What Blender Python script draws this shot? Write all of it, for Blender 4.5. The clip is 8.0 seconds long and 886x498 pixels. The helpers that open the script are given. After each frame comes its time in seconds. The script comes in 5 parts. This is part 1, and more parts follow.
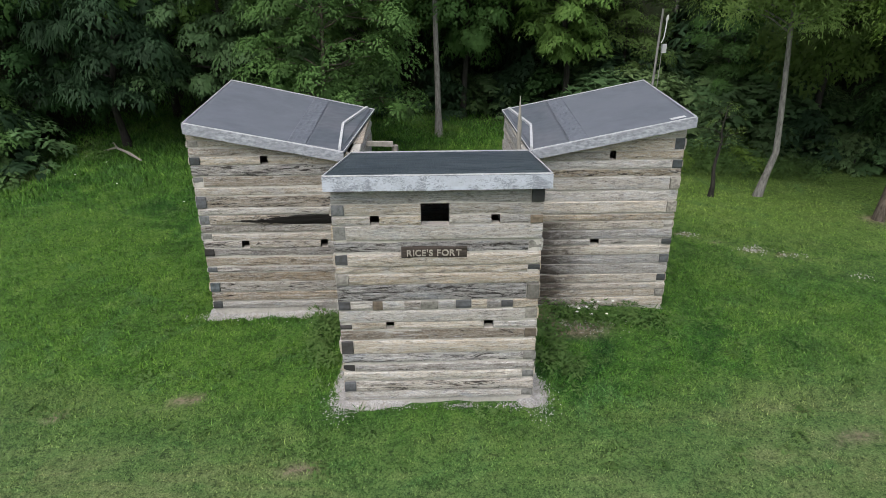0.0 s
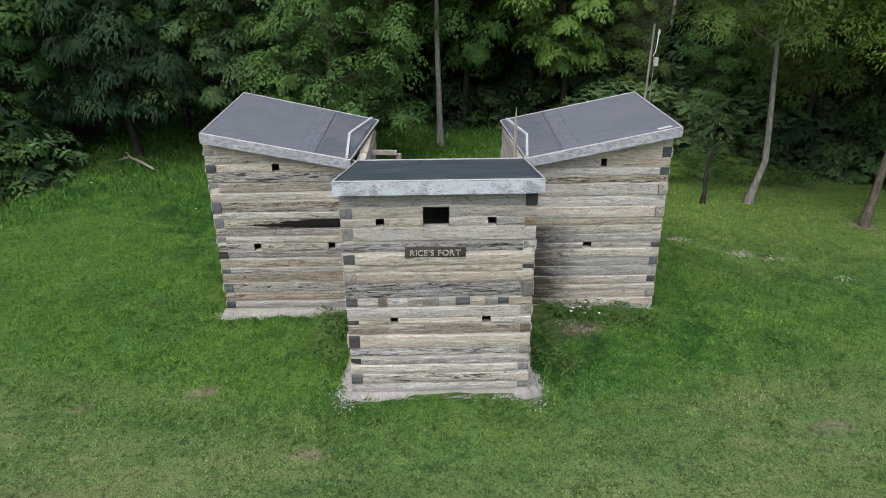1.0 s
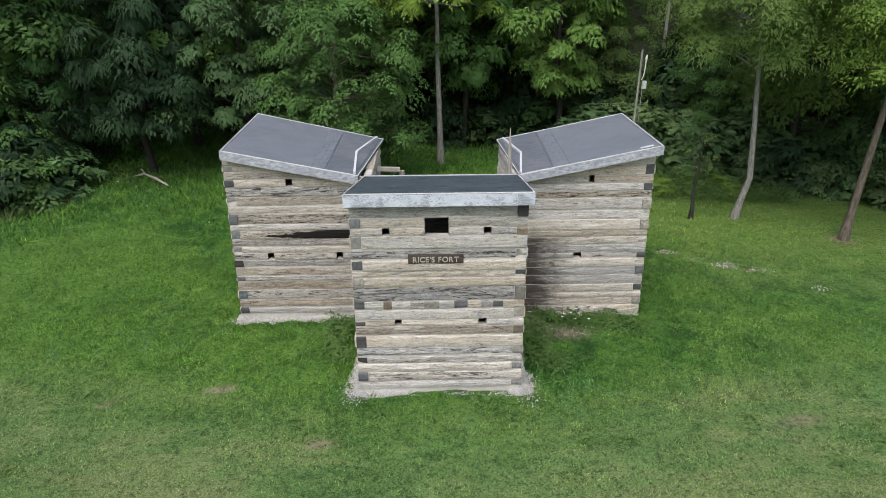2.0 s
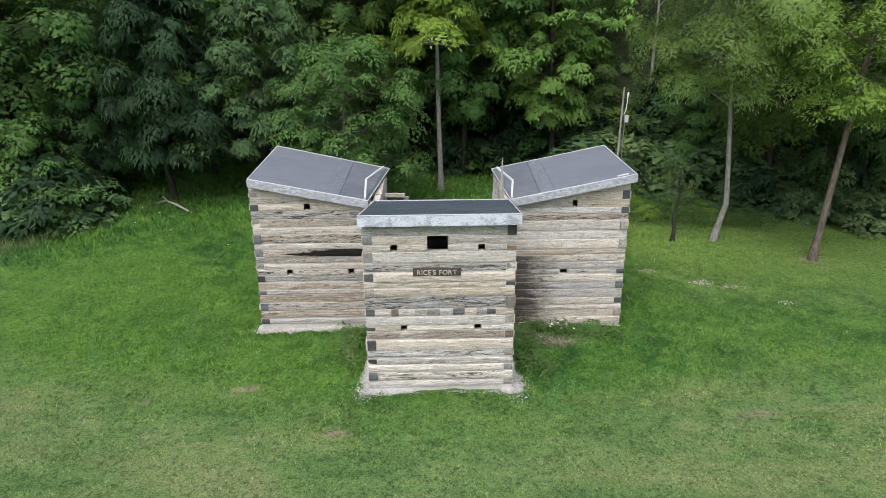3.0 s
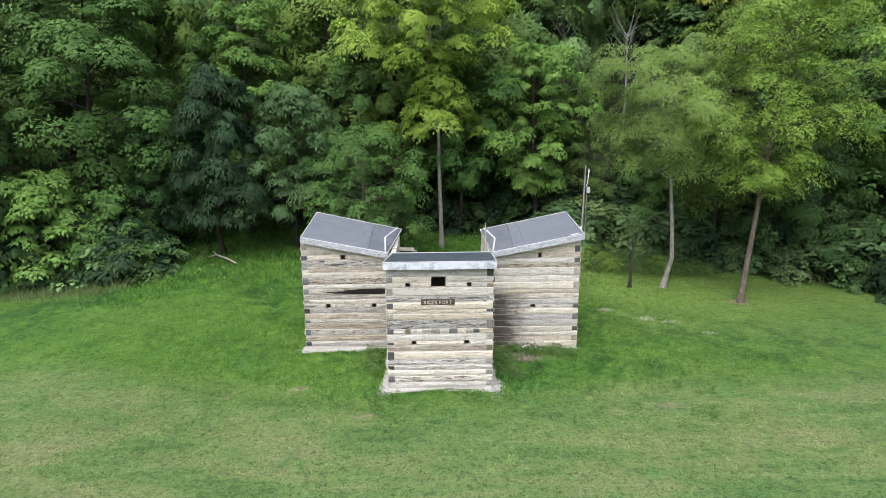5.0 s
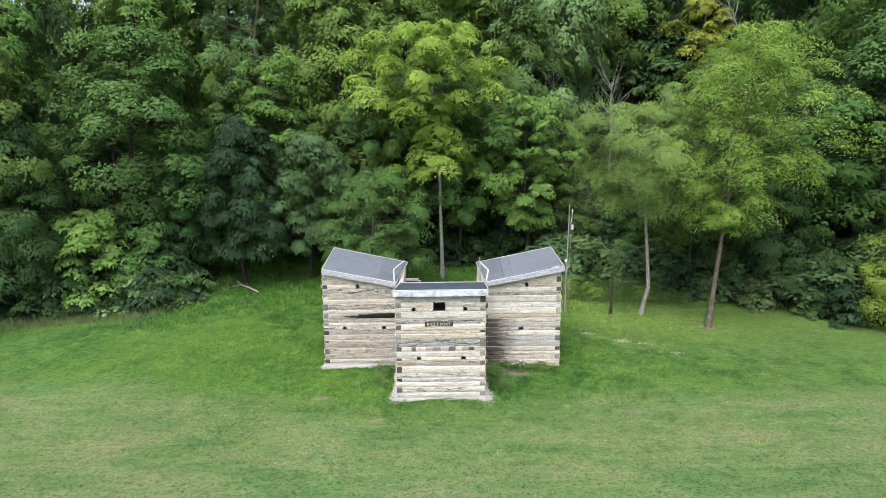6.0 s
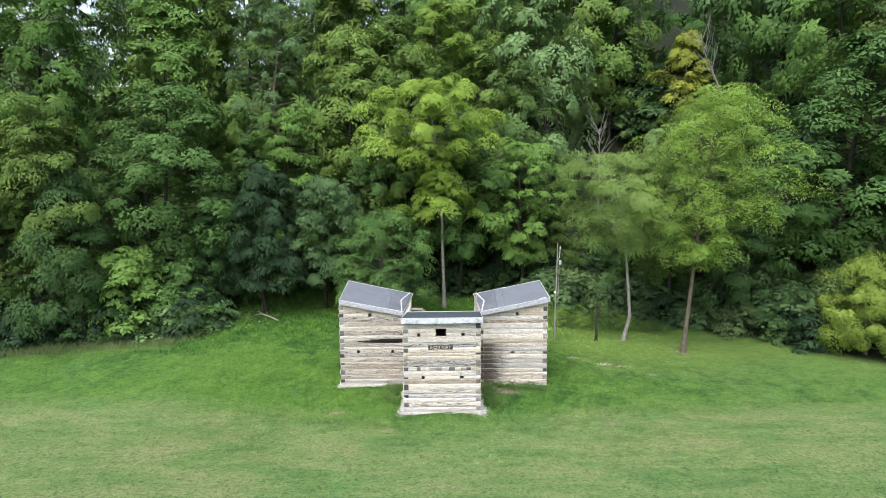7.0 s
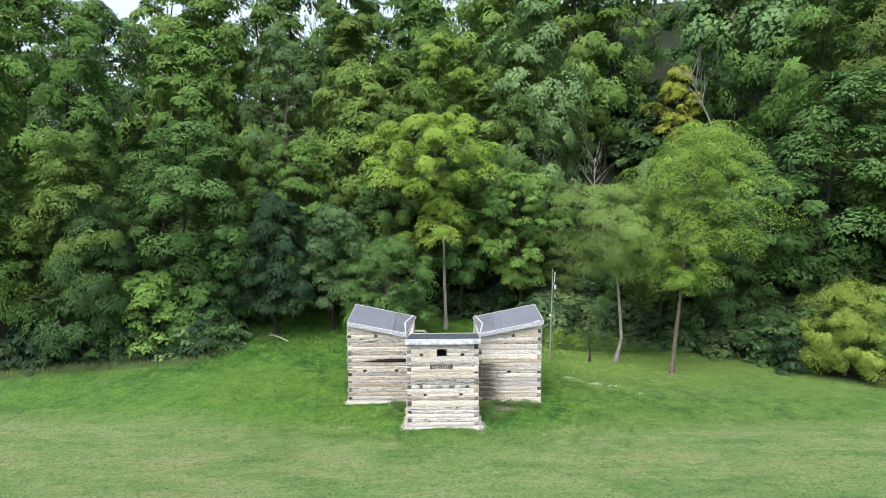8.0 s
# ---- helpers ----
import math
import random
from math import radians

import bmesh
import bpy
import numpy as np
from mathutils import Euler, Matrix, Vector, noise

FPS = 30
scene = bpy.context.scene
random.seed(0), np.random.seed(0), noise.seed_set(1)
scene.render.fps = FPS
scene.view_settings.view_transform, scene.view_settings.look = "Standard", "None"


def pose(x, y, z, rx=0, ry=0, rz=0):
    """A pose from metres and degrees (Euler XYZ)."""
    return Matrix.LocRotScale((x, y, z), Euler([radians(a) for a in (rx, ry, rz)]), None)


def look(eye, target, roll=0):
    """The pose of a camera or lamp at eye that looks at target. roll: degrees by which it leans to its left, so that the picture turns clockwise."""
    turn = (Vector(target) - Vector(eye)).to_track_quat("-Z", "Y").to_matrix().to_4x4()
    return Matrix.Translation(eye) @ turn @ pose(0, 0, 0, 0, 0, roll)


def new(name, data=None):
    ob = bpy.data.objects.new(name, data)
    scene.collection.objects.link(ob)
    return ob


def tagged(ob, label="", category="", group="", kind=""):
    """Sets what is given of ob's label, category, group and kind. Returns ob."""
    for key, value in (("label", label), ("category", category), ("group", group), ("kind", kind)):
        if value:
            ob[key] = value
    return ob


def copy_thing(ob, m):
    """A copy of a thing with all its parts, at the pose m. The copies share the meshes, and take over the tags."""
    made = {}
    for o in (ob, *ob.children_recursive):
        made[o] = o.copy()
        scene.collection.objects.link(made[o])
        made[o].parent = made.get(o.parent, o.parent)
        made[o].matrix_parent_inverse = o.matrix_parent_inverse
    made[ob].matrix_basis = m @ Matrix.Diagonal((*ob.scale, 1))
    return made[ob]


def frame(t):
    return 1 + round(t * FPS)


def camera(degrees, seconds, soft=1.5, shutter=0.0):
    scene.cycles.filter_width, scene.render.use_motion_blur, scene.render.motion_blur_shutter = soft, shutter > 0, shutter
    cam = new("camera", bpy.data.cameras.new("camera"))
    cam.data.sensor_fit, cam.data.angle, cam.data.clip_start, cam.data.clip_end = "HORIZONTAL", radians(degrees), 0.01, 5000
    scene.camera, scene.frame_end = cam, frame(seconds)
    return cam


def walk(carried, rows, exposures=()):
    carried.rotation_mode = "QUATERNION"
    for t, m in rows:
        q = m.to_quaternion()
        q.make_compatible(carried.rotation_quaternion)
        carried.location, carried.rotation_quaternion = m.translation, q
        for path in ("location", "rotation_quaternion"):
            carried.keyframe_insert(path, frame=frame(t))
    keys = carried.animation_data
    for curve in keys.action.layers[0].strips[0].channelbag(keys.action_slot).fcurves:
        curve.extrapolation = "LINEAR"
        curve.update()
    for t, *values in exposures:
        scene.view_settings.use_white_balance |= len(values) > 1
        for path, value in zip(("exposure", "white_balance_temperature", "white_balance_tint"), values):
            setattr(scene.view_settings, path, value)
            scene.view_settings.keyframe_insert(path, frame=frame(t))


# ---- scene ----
cam = camera(70.0, 8.0, soft=0.8)
PATH = [
    (0, (-0.202, -9.396, 7.044), (-0.15, -7.561, 6.249), -0.3),
    (0.5, (-0.201, -9.738, 7.109), (-0.152, -7.898, 6.325), -0.3),
    (1, (-0.199, -10.184, 7.204), (-0.153, -8.337, 6.438), -0.4),
    (1.5, (-0.202, -10.644, 7.298), (-0.157, -8.788, 6.553), -0.3),
    (3, (-0.26, -13.118, 7.795), (-0.214, -11.22, 7.167), -0.4),
    (3.5, (-0.288, -14.348, 8.051), (-0.246, -12.437, 7.464), -0.4),
    (4, (-0.321, -15.757, 8.343), (-0.277, -13.832, 7.802), -0.4),
    (4.5, (-0.32, -17.267, 8.661), (-0.276, -15.33, 8.164), -0.4),
    (6, (-0.371, -22.722, 9.877), (-0.331, -20.754, 9.521), -0.4),
    (6.5, (-0.387, -24.662, 10.331), (-0.35, -22.687, 10.022), -0.4),
    (7, (-0.373, -26.656, 10.756), (-0.341, -24.674, 10.494), -0.4),
    (7.5, (-0.298, -28.107, 11.07), (-0.272, -26.119, 10.85), -0.4),
    (8, (-0.294, -28.968, 11.304), (-0.272, -26.978, 11.109), -0.3),
]
walk(cam, [(t, look(eye, target, roll)) for t, eye, target, roll in PATH],
     exposures=[(0, 0.35), (3, 0.8), (6, 1.2), (8, 1.28)])
# ---- world, sun, exposure ----
SUN_ELEV, SUN_AZ = 59.0, -20.0
world = bpy.data.worlds.new("overcast_sky")
scene.world = world
world.use_nodes = True
wn, wl = world.node_tree.nodes, world.node_tree.links
sky = wn.new("ShaderNodeTexSky")
sky.sky_type = "NISHITA"
sky.sun_disc = False
sky.sun_elevation, sky.sun_rotation = radians(SUN_ELEV), radians(180 - SUN_AZ)
sky.air_density, sky.dust_density = 1.0, 4.0
grey = wn.new("ShaderNodeHueSaturation")
grey.inputs["Saturation"].default_value = 0.62
wl.new(sky.outputs[0], grey.inputs["Color"])
wl.new(grey.outputs[0], wn["Background"].inputs["Color"])
wn["Background"].inputs["Strength"].default_value = 0.15
sun = new("sun", bpy.data.lights.new("sun", "SUN"))
sun.data.energy, sun.data.angle, sun.data.color = 1.5, radians(60), (1.0, 0.98, 0.95)
_az, _el = radians(SUN_AZ), radians(SUN_ELEV)
sun.matrix_world = look((0, 0, 0), (-math.sin(_az) * math.cos(_el), math.cos(_az) * math.cos(_el), -math.sin(_el)))


# ---- materials ----
def material(name, rough=0.8):
    m = bpy.data.materials.new(name)
    m.use_nodes = True
    n, l = m.node_tree.nodes, m.node_tree.links
    b = n["Principled BSDF"]
    b.inputs["Roughness"].default_value = rough
    b.inputs["Specular IOR Level"].default_value = 0.3
    return m, n, l, b


def noise_node(n, l, vec, scale, detail=4.0, rough=0.6, distortion=0.0):
    t = n.new("ShaderNodeTexNoise")
    t.inputs["Scale"].default_value = scale
    t.inputs["Detail"].default_value = detail
    t.inputs["Roughness"].default_value = rough
    t.inputs["Distortion"].default_value = distortion
    if vec is not None:
        l.new(vec, t.inputs["Vector"])
    return t.outputs["Fac"]


def ramp(n, l, fac, *stops):
    r = n.new("ShaderNodeValToRGB")
    e = r.color_ramp.elements
    while len(e) < len(stops):
        e.new(0.5)
    for k, (pos, col) in enumerate(stops):
        e[k].position = pos
        e[k].color = (*col, 1) if len(col) == 3 else col
    l.new(fac, r.inputs["Fac"])
    return r.outputs["Color"]


def mix(n, l, fac, a, b, mode="MIX"):
    m = n.new("ShaderNodeMix")
    m.data_type, m.blend_type = "RGBA", mode
    for sock, v in ((m.inputs[0], fac), (m.inputs[6], a), (m.inputs[7], b)):
        if hasattr(v, "is_linked"):
            l.new(v, sock)
        else:
            sock.default_value = v if isinstance(v, (int, float)) else (*v, 1)
    return m.outputs[2]


def maths(n, l, op, a, b=0.5, clamp=False):
    m = n.new("ShaderNodeMath")
    m.operation, m.use_clamp = op, clamp
    for sock, v in ((m.inputs[0], a), (m.inputs[1], b)):
        if hasattr(v, "is_linked"):
            l.new(v, sock)
        else:
            sock.default_value = v
    return m.outputs[0]


def stretched(n, l, scale, random_shift=True):
    """Object coordinates, stretched, and shifted by a random amount from object to object."""
    tc = n.new("ShaderNodeTexCoord")
    out = tc.outputs["Object"]
    if random_shift:
        info = n.new("ShaderNodeObjectInfo")
        add = n.new("ShaderNodeVectorMath")
        add.operation = "MULTIPLY_ADD"
        l.new(info.outputs["Random"], add.inputs[0])
        add.inputs[1].default_value = (37.0, 53.0, 71.0)
        l.new(out, add.inputs[2])
        out = add.outputs[0]
    mp = n.new("ShaderNodeMapping")
    mp.inputs["Scale"].default_value = scale
    l.new(out, mp.inputs["Vector"])
    return mp.outputs[0]


def bump(n, l, b, height, strength, distance):
    k = n.new("ShaderNodeBump")
    k.inputs["Strength"].default_value = strength
    k.inputs["Distance"].default_value = distance
    l.new(height, k.inputs["Height"])
    l.new(k.outputs[0], b.inputs["Normal"])


def decay_from(n, l, base, start, wander):
    """Black rot that eats along the log from a ragged point to its far end."""
    tc, xyz = n.new("ShaderNodeTexCoord"), n.new("ShaderNodeSeparateXYZ")
    l.new(tc.outputs["Object"], xyz.inputs[0])
    along = maths(n, l, "MULTIPLY", maths(n, l, "SUBTRACT", xyz.outputs["X"], start), 0.9)
    across = maths(n, l, "MULTIPLY", maths(n, l, "ABSOLUTE", maths(n, l, "SUBTRACT", xyz.outputs["Z"], 0.085)), 9.0)
    m = maths(n, l, "SUBTRACT", maths(n, l, "ADD", along, maths(n, l, "MULTIPLY", maths(n, l, "SUBTRACT", wander, 0.5), 4.2)), across)
    return mix(n, l, ramp(n, l, m, (0.0, (0, 0, 0)), (0.16, (1, 1, 1))), base, (0.007, 0.006, 0.005))


def log_material(name, pale, tan, grey_, dark, dark_amount, decay=None, dark_corner=None):
    """Hewn wood, weathered in long patches of cream, ochre and grey, with fine grain, drying checks and dark cracks."""
    m, n, l, b = material(name, 0.88)
    info = n.new("ShaderNodeObjectInfo")
    patches = noise_node(n, l, stretched(n, l, (0.7, 2.6, 2.6)), 2.6, 7.0, 0.72, 0.8)
    stain = noise_node(n, l, stretched(n, l, (1.2, 4.0, 4.0)), 2.6, 8.0, 0.78, 1.0)
    streak = noise_node(n, l, stretched(n, l, (1.0, 11, 11)), 2.4, 8.0, 0.76, 0.6)
    grain = noise_node(n, l, stretched(n, l, (4.0, 42, 42)), 2.6, 6.0, 0.8, 0.7)
    fleck = noise_node(n, l, stretched(n, l, (9.0, 26, 26)), 2.0, 6.0, 0.8, 0.8)
    check = noise_node(n, l, stretched(n, l, (0.45, 16, 16)), 2.0, 4.0, 0.6, 1.2)
    shade = noise_node(n, l, stretched(n, l, (1.0, 8.0, 8.0)), 2.0, 9.0, 0.8, 1.2)
    own = info.outputs["Random"]
    ochre = (tan[0] * 1.04, tan[1] * 0.98, tan[2] * 0.80)
    hue = ramp(n, l, own, (0.0, tan), (0.14, pale), (0.30, grey_), (0.42, ochre), (0.56, pale), (0.70, grey_), (0.84, tan), (1.0, pale))
    brown = tuple(0.5 * c for c in tan)
    patch = ramp(n, l, patches, (0.36, grey_), (0.44, pale), (0.52, tan), (0.58, pale), (0.66, brown))
    base = mix(n, l, 0.42, hue, patch)
    base = mix(n, l, ramp(n, l, streak, (0.52, (0, 0, 0)), (0.62, (0.8, 0.8, 0.8))), base, (0.60, 0.59, 0.58))
    base = mix(n, l, ramp(n, l, stain, (0.37, (0.95, 0.95, 0.95)), (0.46, (0, 0, 0))), base, mix(n, l, 0.60, base, dark))
    base = mix(n, l, ramp(n, l, streak, (0.36, (0.85, 0.85, 0.85)), (0.45, (0, 0, 0))), base, mix(n, l, 0.55, base, dark))
    base = mix(n, l, ramp(n, l, grain, (0.34, (0.8, 0.8, 0.8)), (0.47, (0, 0, 0))), base, mix(n, l, 0.45, base, dark))
    base = mix(n, l, ramp(n, l, fleck, (0.50, (0, 0, 0)), (0.62, (0.6, 0.6, 0.6))), base, (0.61, 0.60, 0.585))
    base = mix(n, l, ramp(n, l, fleck, (0.34, (0.8, 0.8, 0.8)), (0.42, (0, 0, 0))), base, mix(n, l, 0.6, base, dark))
    base = mix(n, l, ramp(n, l, check, (0.486, (0, 0, 0)), (0.498, (0.8, 0.8, 0.8)), (0.502, (0.8, 0.8, 0.8)), (0.514, (0, 0, 0))), base, mix(n, l, 0.8, base, dark))
    base = mix(n, l, ramp(n, l, shade, (0.34 + dark_amount, (0.95, 0.95, 0.95)), (0.40 + dark_amount, (0, 0, 0))), base, dark)
    if decay:
        base = decay_from(n, l, base, decay, shade)
    if dark_corner:
        base = darken_corner(n, l, base, dark_corner)
    tone = n.new("ShaderNodeHueSaturation")
    l.new(maths(n, l, "ADD", maths(n, l, "MULTIPLY", maths(n, l, "FRACT", maths(n, l, "MULTIPLY", own, 7.31)), 0.42), 0.89), tone.inputs["Value"])
    l.new(base, tone.inputs["Color"])
    base = tone.outputs[0]
    l.new(base, b.inputs["Base Color"])
    h = maths(n, l, "ADD", maths(n, l, "ADD", streak, shade), maths(n, l, "MULTIPLY", grain, 0.5))
    bump(n, l, b, h, 1.0, 0.03)
    return m


def darken_corner(n, l, base, place):
    """A ragged brown-black tone, strongest low in the corner of two walls: place is the corner's x, the reach and the
    height.
    """
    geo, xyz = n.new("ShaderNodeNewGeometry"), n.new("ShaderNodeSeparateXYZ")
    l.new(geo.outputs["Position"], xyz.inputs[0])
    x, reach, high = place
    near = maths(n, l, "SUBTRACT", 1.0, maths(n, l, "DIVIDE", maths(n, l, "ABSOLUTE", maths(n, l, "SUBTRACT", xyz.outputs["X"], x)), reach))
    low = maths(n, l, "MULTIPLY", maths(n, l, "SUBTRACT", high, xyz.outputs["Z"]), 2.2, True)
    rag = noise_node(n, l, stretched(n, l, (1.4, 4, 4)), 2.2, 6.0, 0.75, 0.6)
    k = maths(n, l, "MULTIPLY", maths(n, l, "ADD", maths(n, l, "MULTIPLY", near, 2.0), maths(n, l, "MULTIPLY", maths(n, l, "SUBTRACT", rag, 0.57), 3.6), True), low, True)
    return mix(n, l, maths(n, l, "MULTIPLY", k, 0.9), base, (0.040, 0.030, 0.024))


LOG = log_material("weathered_log", (0.48, 0.455, 0.42), (0.46, 0.37, 0.255), (0.33, 0.345, 0.375), (0.028, 0.023, 0.020), 0.018)
LOG_STAINED = log_material("stained_log", (0.35, 0.32, 0.285), (0.31, 0.245, 0.18), (0.235, 0.24, 0.26), (0.026, 0.020, 0.017), 0.038)
LOG_CRACKED = log_material("cracked_log", (0.42, 0.40, 0.375), (0.38, 0.315, 0.24), (0.285, 0.295, 0.325), (0.020, 0.017, 0.015), 0.088)
LOG_ROTTED = log_material("rotted_log", (0.39, 0.365, 0.33), (0.35, 0.285, 0.21), (0.275, 0.28, 0.30), (0.02, 0.016, 0.014), 0.05, decay=0.45)
# logs that turn brown-black low down, towards the wall's inner corner
LOG_CORNER = log_material("corner_darkened_log", (0.48, 0.46, 0.43), (0.42, 0.35, 0.26), (0.33, 0.345, 0.375), (0.024, 0.019, 0.016), 0.020, dark_corner=(1.85, 1.6, 2.5))


def end_grain():
    m, n, l, b = material("log_end_grain", 0.9)
    info = n.new("ShaderNodeObjectInfo")
    base = ramp(n, l, info.outputs["Random"], (0.0, (0.030, 0.028, 0.027)), (0.25, (0.105, 0.130, 0.142)), (0.42, (0.25, 0.195, 0.135)), (0.58, (0.055, 0.055, 0.058)), (0.74, (0.16, 0.175, 0.19)), (0.88, (0.27, 0.26, 0.235)), (1.0, (0.36, 0.34, 0.30)))
    spots = noise_node(n, l, stretched(n, l, (1, 1, 1)), 14.0, 5.0, 0.7)
    base = mix(n, l, ramp(n, l, spots, (0.4, (0, 0, 0)), (0.65, (0.6, 0.6, 0.6))), base, (0.04, 0.036, 0.032))
    l.new(base, b.inputs["Base Color"])
    bump(n, l, b, spots, 0.7, 0.015)
    return m


def flaking_paint(name, paint, bare):
    """Pale paint that has come off in specks, in patches along the board."""
    m, n, l, b = material(name, 0.7)
    vec = stretched(n, l, (1, 1, 1))
    fine = noise_node(n, l, stretched(n, l, (0.6, 1, 1.2)), 34.0, 7.0, 0.8, 0.8)
    where = noise_node(n, l, vec, 3.2, 3.0, 0.6, 0.4)
    wash = noise_node(n, l, vec, 7.0, 5.0, 0.7)
    off = maths(n, l, "ADD", fine, maths(n, l, "MULTIPLY", maths(n, l, "SUBTRACT", where, 0.5), 0.62))
    col = mix(n, l, ramp(n, l, wash, (0.35, (0.5, 0.5, 0.5)), (0.6, (0, 0, 0))), paint, tuple(0.72 * c for c in paint))
    col = mix(n, l, ramp(n, l, off, (0.47, (0, 0, 0)), (0.57, (0.85, 0.85, 0.85))), col, bare)
    l.new(col, b.inputs["Base Color"])
    b.inputs["Specular IOR Level"].default_value = 0.3
    bump(n, l, b, fine, 0.3, 0.01)
    return m


def mottled(name, a, c, scale, rough, spread=0.18, bump_strength=0.3, bump_distance=0.01, spec=0.3, stretch=(1, 1, 1), extra=None):
    m, n, l, b = material(name, rough)
    vec = stretched(n, l, stretch)
    f = noise_node(n, l, vec, scale, 6.0, 0.65)
    col = ramp(n, l, f, (0.5 - spread, a), (0.5 + spread, c))
    if extra:
        g = noise_node(n, l, vec, scale * 0.22, 3.0, 0.6, 0.5)
        col = mix(n, l, ramp(n, l, g, (0.48, (0, 0, 0)), (0.66, (0.75, 0.75, 0.75))), col, extra)
    l.new(col, b.inputs["Base Color"])
    b.inputs["Specular IOR Level"].default_value = spec
    bump(n, l, b, f, bump_strength, bump_distance)
    return m


END = end_grain()
CHINK = mottled("lime_chinking", (0.38, 0.36, 0.33), (0.53, 0.505, 0.465), 9.0, 0.95, bump_strength=0.6)
MEMBRANE = mottled("grey_roof_membrane", (0.108, 0.121, 0.148), (0.148, 0.162, 0.192), 2.2, 0.5, spec=0.25, extra=(0.135, 0.148, 0.178), bump_strength=0.15)
MEMBRANE_LAP = mottled("blue_grey_membrane", (0.080, 0.093, 0.116), (0.115, 0.130, 0.156), 3.0, 0.45, spec=0.35, extra=(0.145, 0.15, 0.175), bump_strength=0.3)
MEMBRANE_DARK = mottled("dark_roof_membrane", (0.022, 0.033, 0.043), (0.072, 0.090, 0.108), 2.4, 0.5, spread=0.12, spec=0.25, stretch=(0.9, 6.0, 1), bump_strength=1.0, bump_distance=0.04, extra=(0.080, 0.100, 0.115))
FASCIA = flaking_paint("flaking_white_paint", (0.50, 0.535, 0.61), (0.19, 0.205, 0.24))
FASCIA_WING = mottled("grey_flaking_paint", (0.20, 0.212, 0.24), (0.40, 0.42, 0.465), 11.0, 0.75, spread=0.12, stretch=(0.8, 0.8, 1.6), extra=(0.24, 0.25, 0.285))
EDGE = mottled("pale_metal_edge", (0.40, 0.41, 0.43), (0.60, 0.61, 0.63), 12.0, 0.5, spec=0.4)
BOARD = mottled("dark_sign_board", (0.022, 0.018, 0.015), (0.075, 0.06, 0.05), 5.0, 0.8, stretch=(0.6, 6, 6))
LETTER = mottled("worn_pale_letters", (0.22, 0.20, 0.17), (0.46, 0.43, 0.38), 14.0, 0.8)
GRAVEL = mottled("pale_gravel", (0.20, 0.195, 0.19), (0.58, 0.57, 0.565), 38.0, 0.95, bump_strength=1.0, bump_distance=0.03, extra=(0.30, 0.27, 0.23))
PEBBLE = mottled("limestone_chips", (0.20, 0.195, 0.19), (0.54, 0.53, 0.52), 6.0, 0.9)
BARK = mottled("grey_brown_bark", (0.055, 0.045, 0.036), (0.16, 0.135, 0.11), 5.0, 0.95, stretch=(3, 3, 0.7), bump_strength=1.0, bump_distance=0.04)
BARK_GREY = mottled("smooth_grey_bark", (0.10, 0.096, 0.088), (0.29, 0.28, 0.262), 5.0, 0.95, stretch=(3, 3, 0.8), bump_strength=0.8, bump_distance=0.03)
BARK_PALE = mottled("pale_bark", (0.16, 0.145, 0.12), (0.34, 0.31, 0.265), 5.0, 0.95, stretch=(3, 3, 0.6), bump_strength=0.8, bump_distance=0.03)
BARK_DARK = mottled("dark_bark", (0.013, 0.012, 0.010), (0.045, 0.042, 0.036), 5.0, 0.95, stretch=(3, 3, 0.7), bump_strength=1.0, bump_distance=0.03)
DEADWOOD = mottled("bleached_deadwood", (0.20, 0.185, 0.16), (0.38, 0.36, 0.32), 4.0, 0.9, stretch=(3, 3, 0.8))
POLE_WOOD = mottled("grey_pole_wood", (0.13, 0.13, 0.125), (0.26, 0.255, 0.245), 4.0, 0.9, stretch=(4, 4, 0.4))
WHITE = mottled("white_enamel", (0.46, 0.46, 0.46), (0.60, 0.60, 0.60), 8.0, 0.4)
GREY_METAL = mottled("grey_metal_box", (0.30, 0.31, 0.32), (0.42, 0.43, 0.44), 8.0, 0.5)
INSIDE = mottled("dark_inner_boards", (0.05, 0.04, 0.03), (0.10, 0.08, 0.06), 3.0, 0.95)


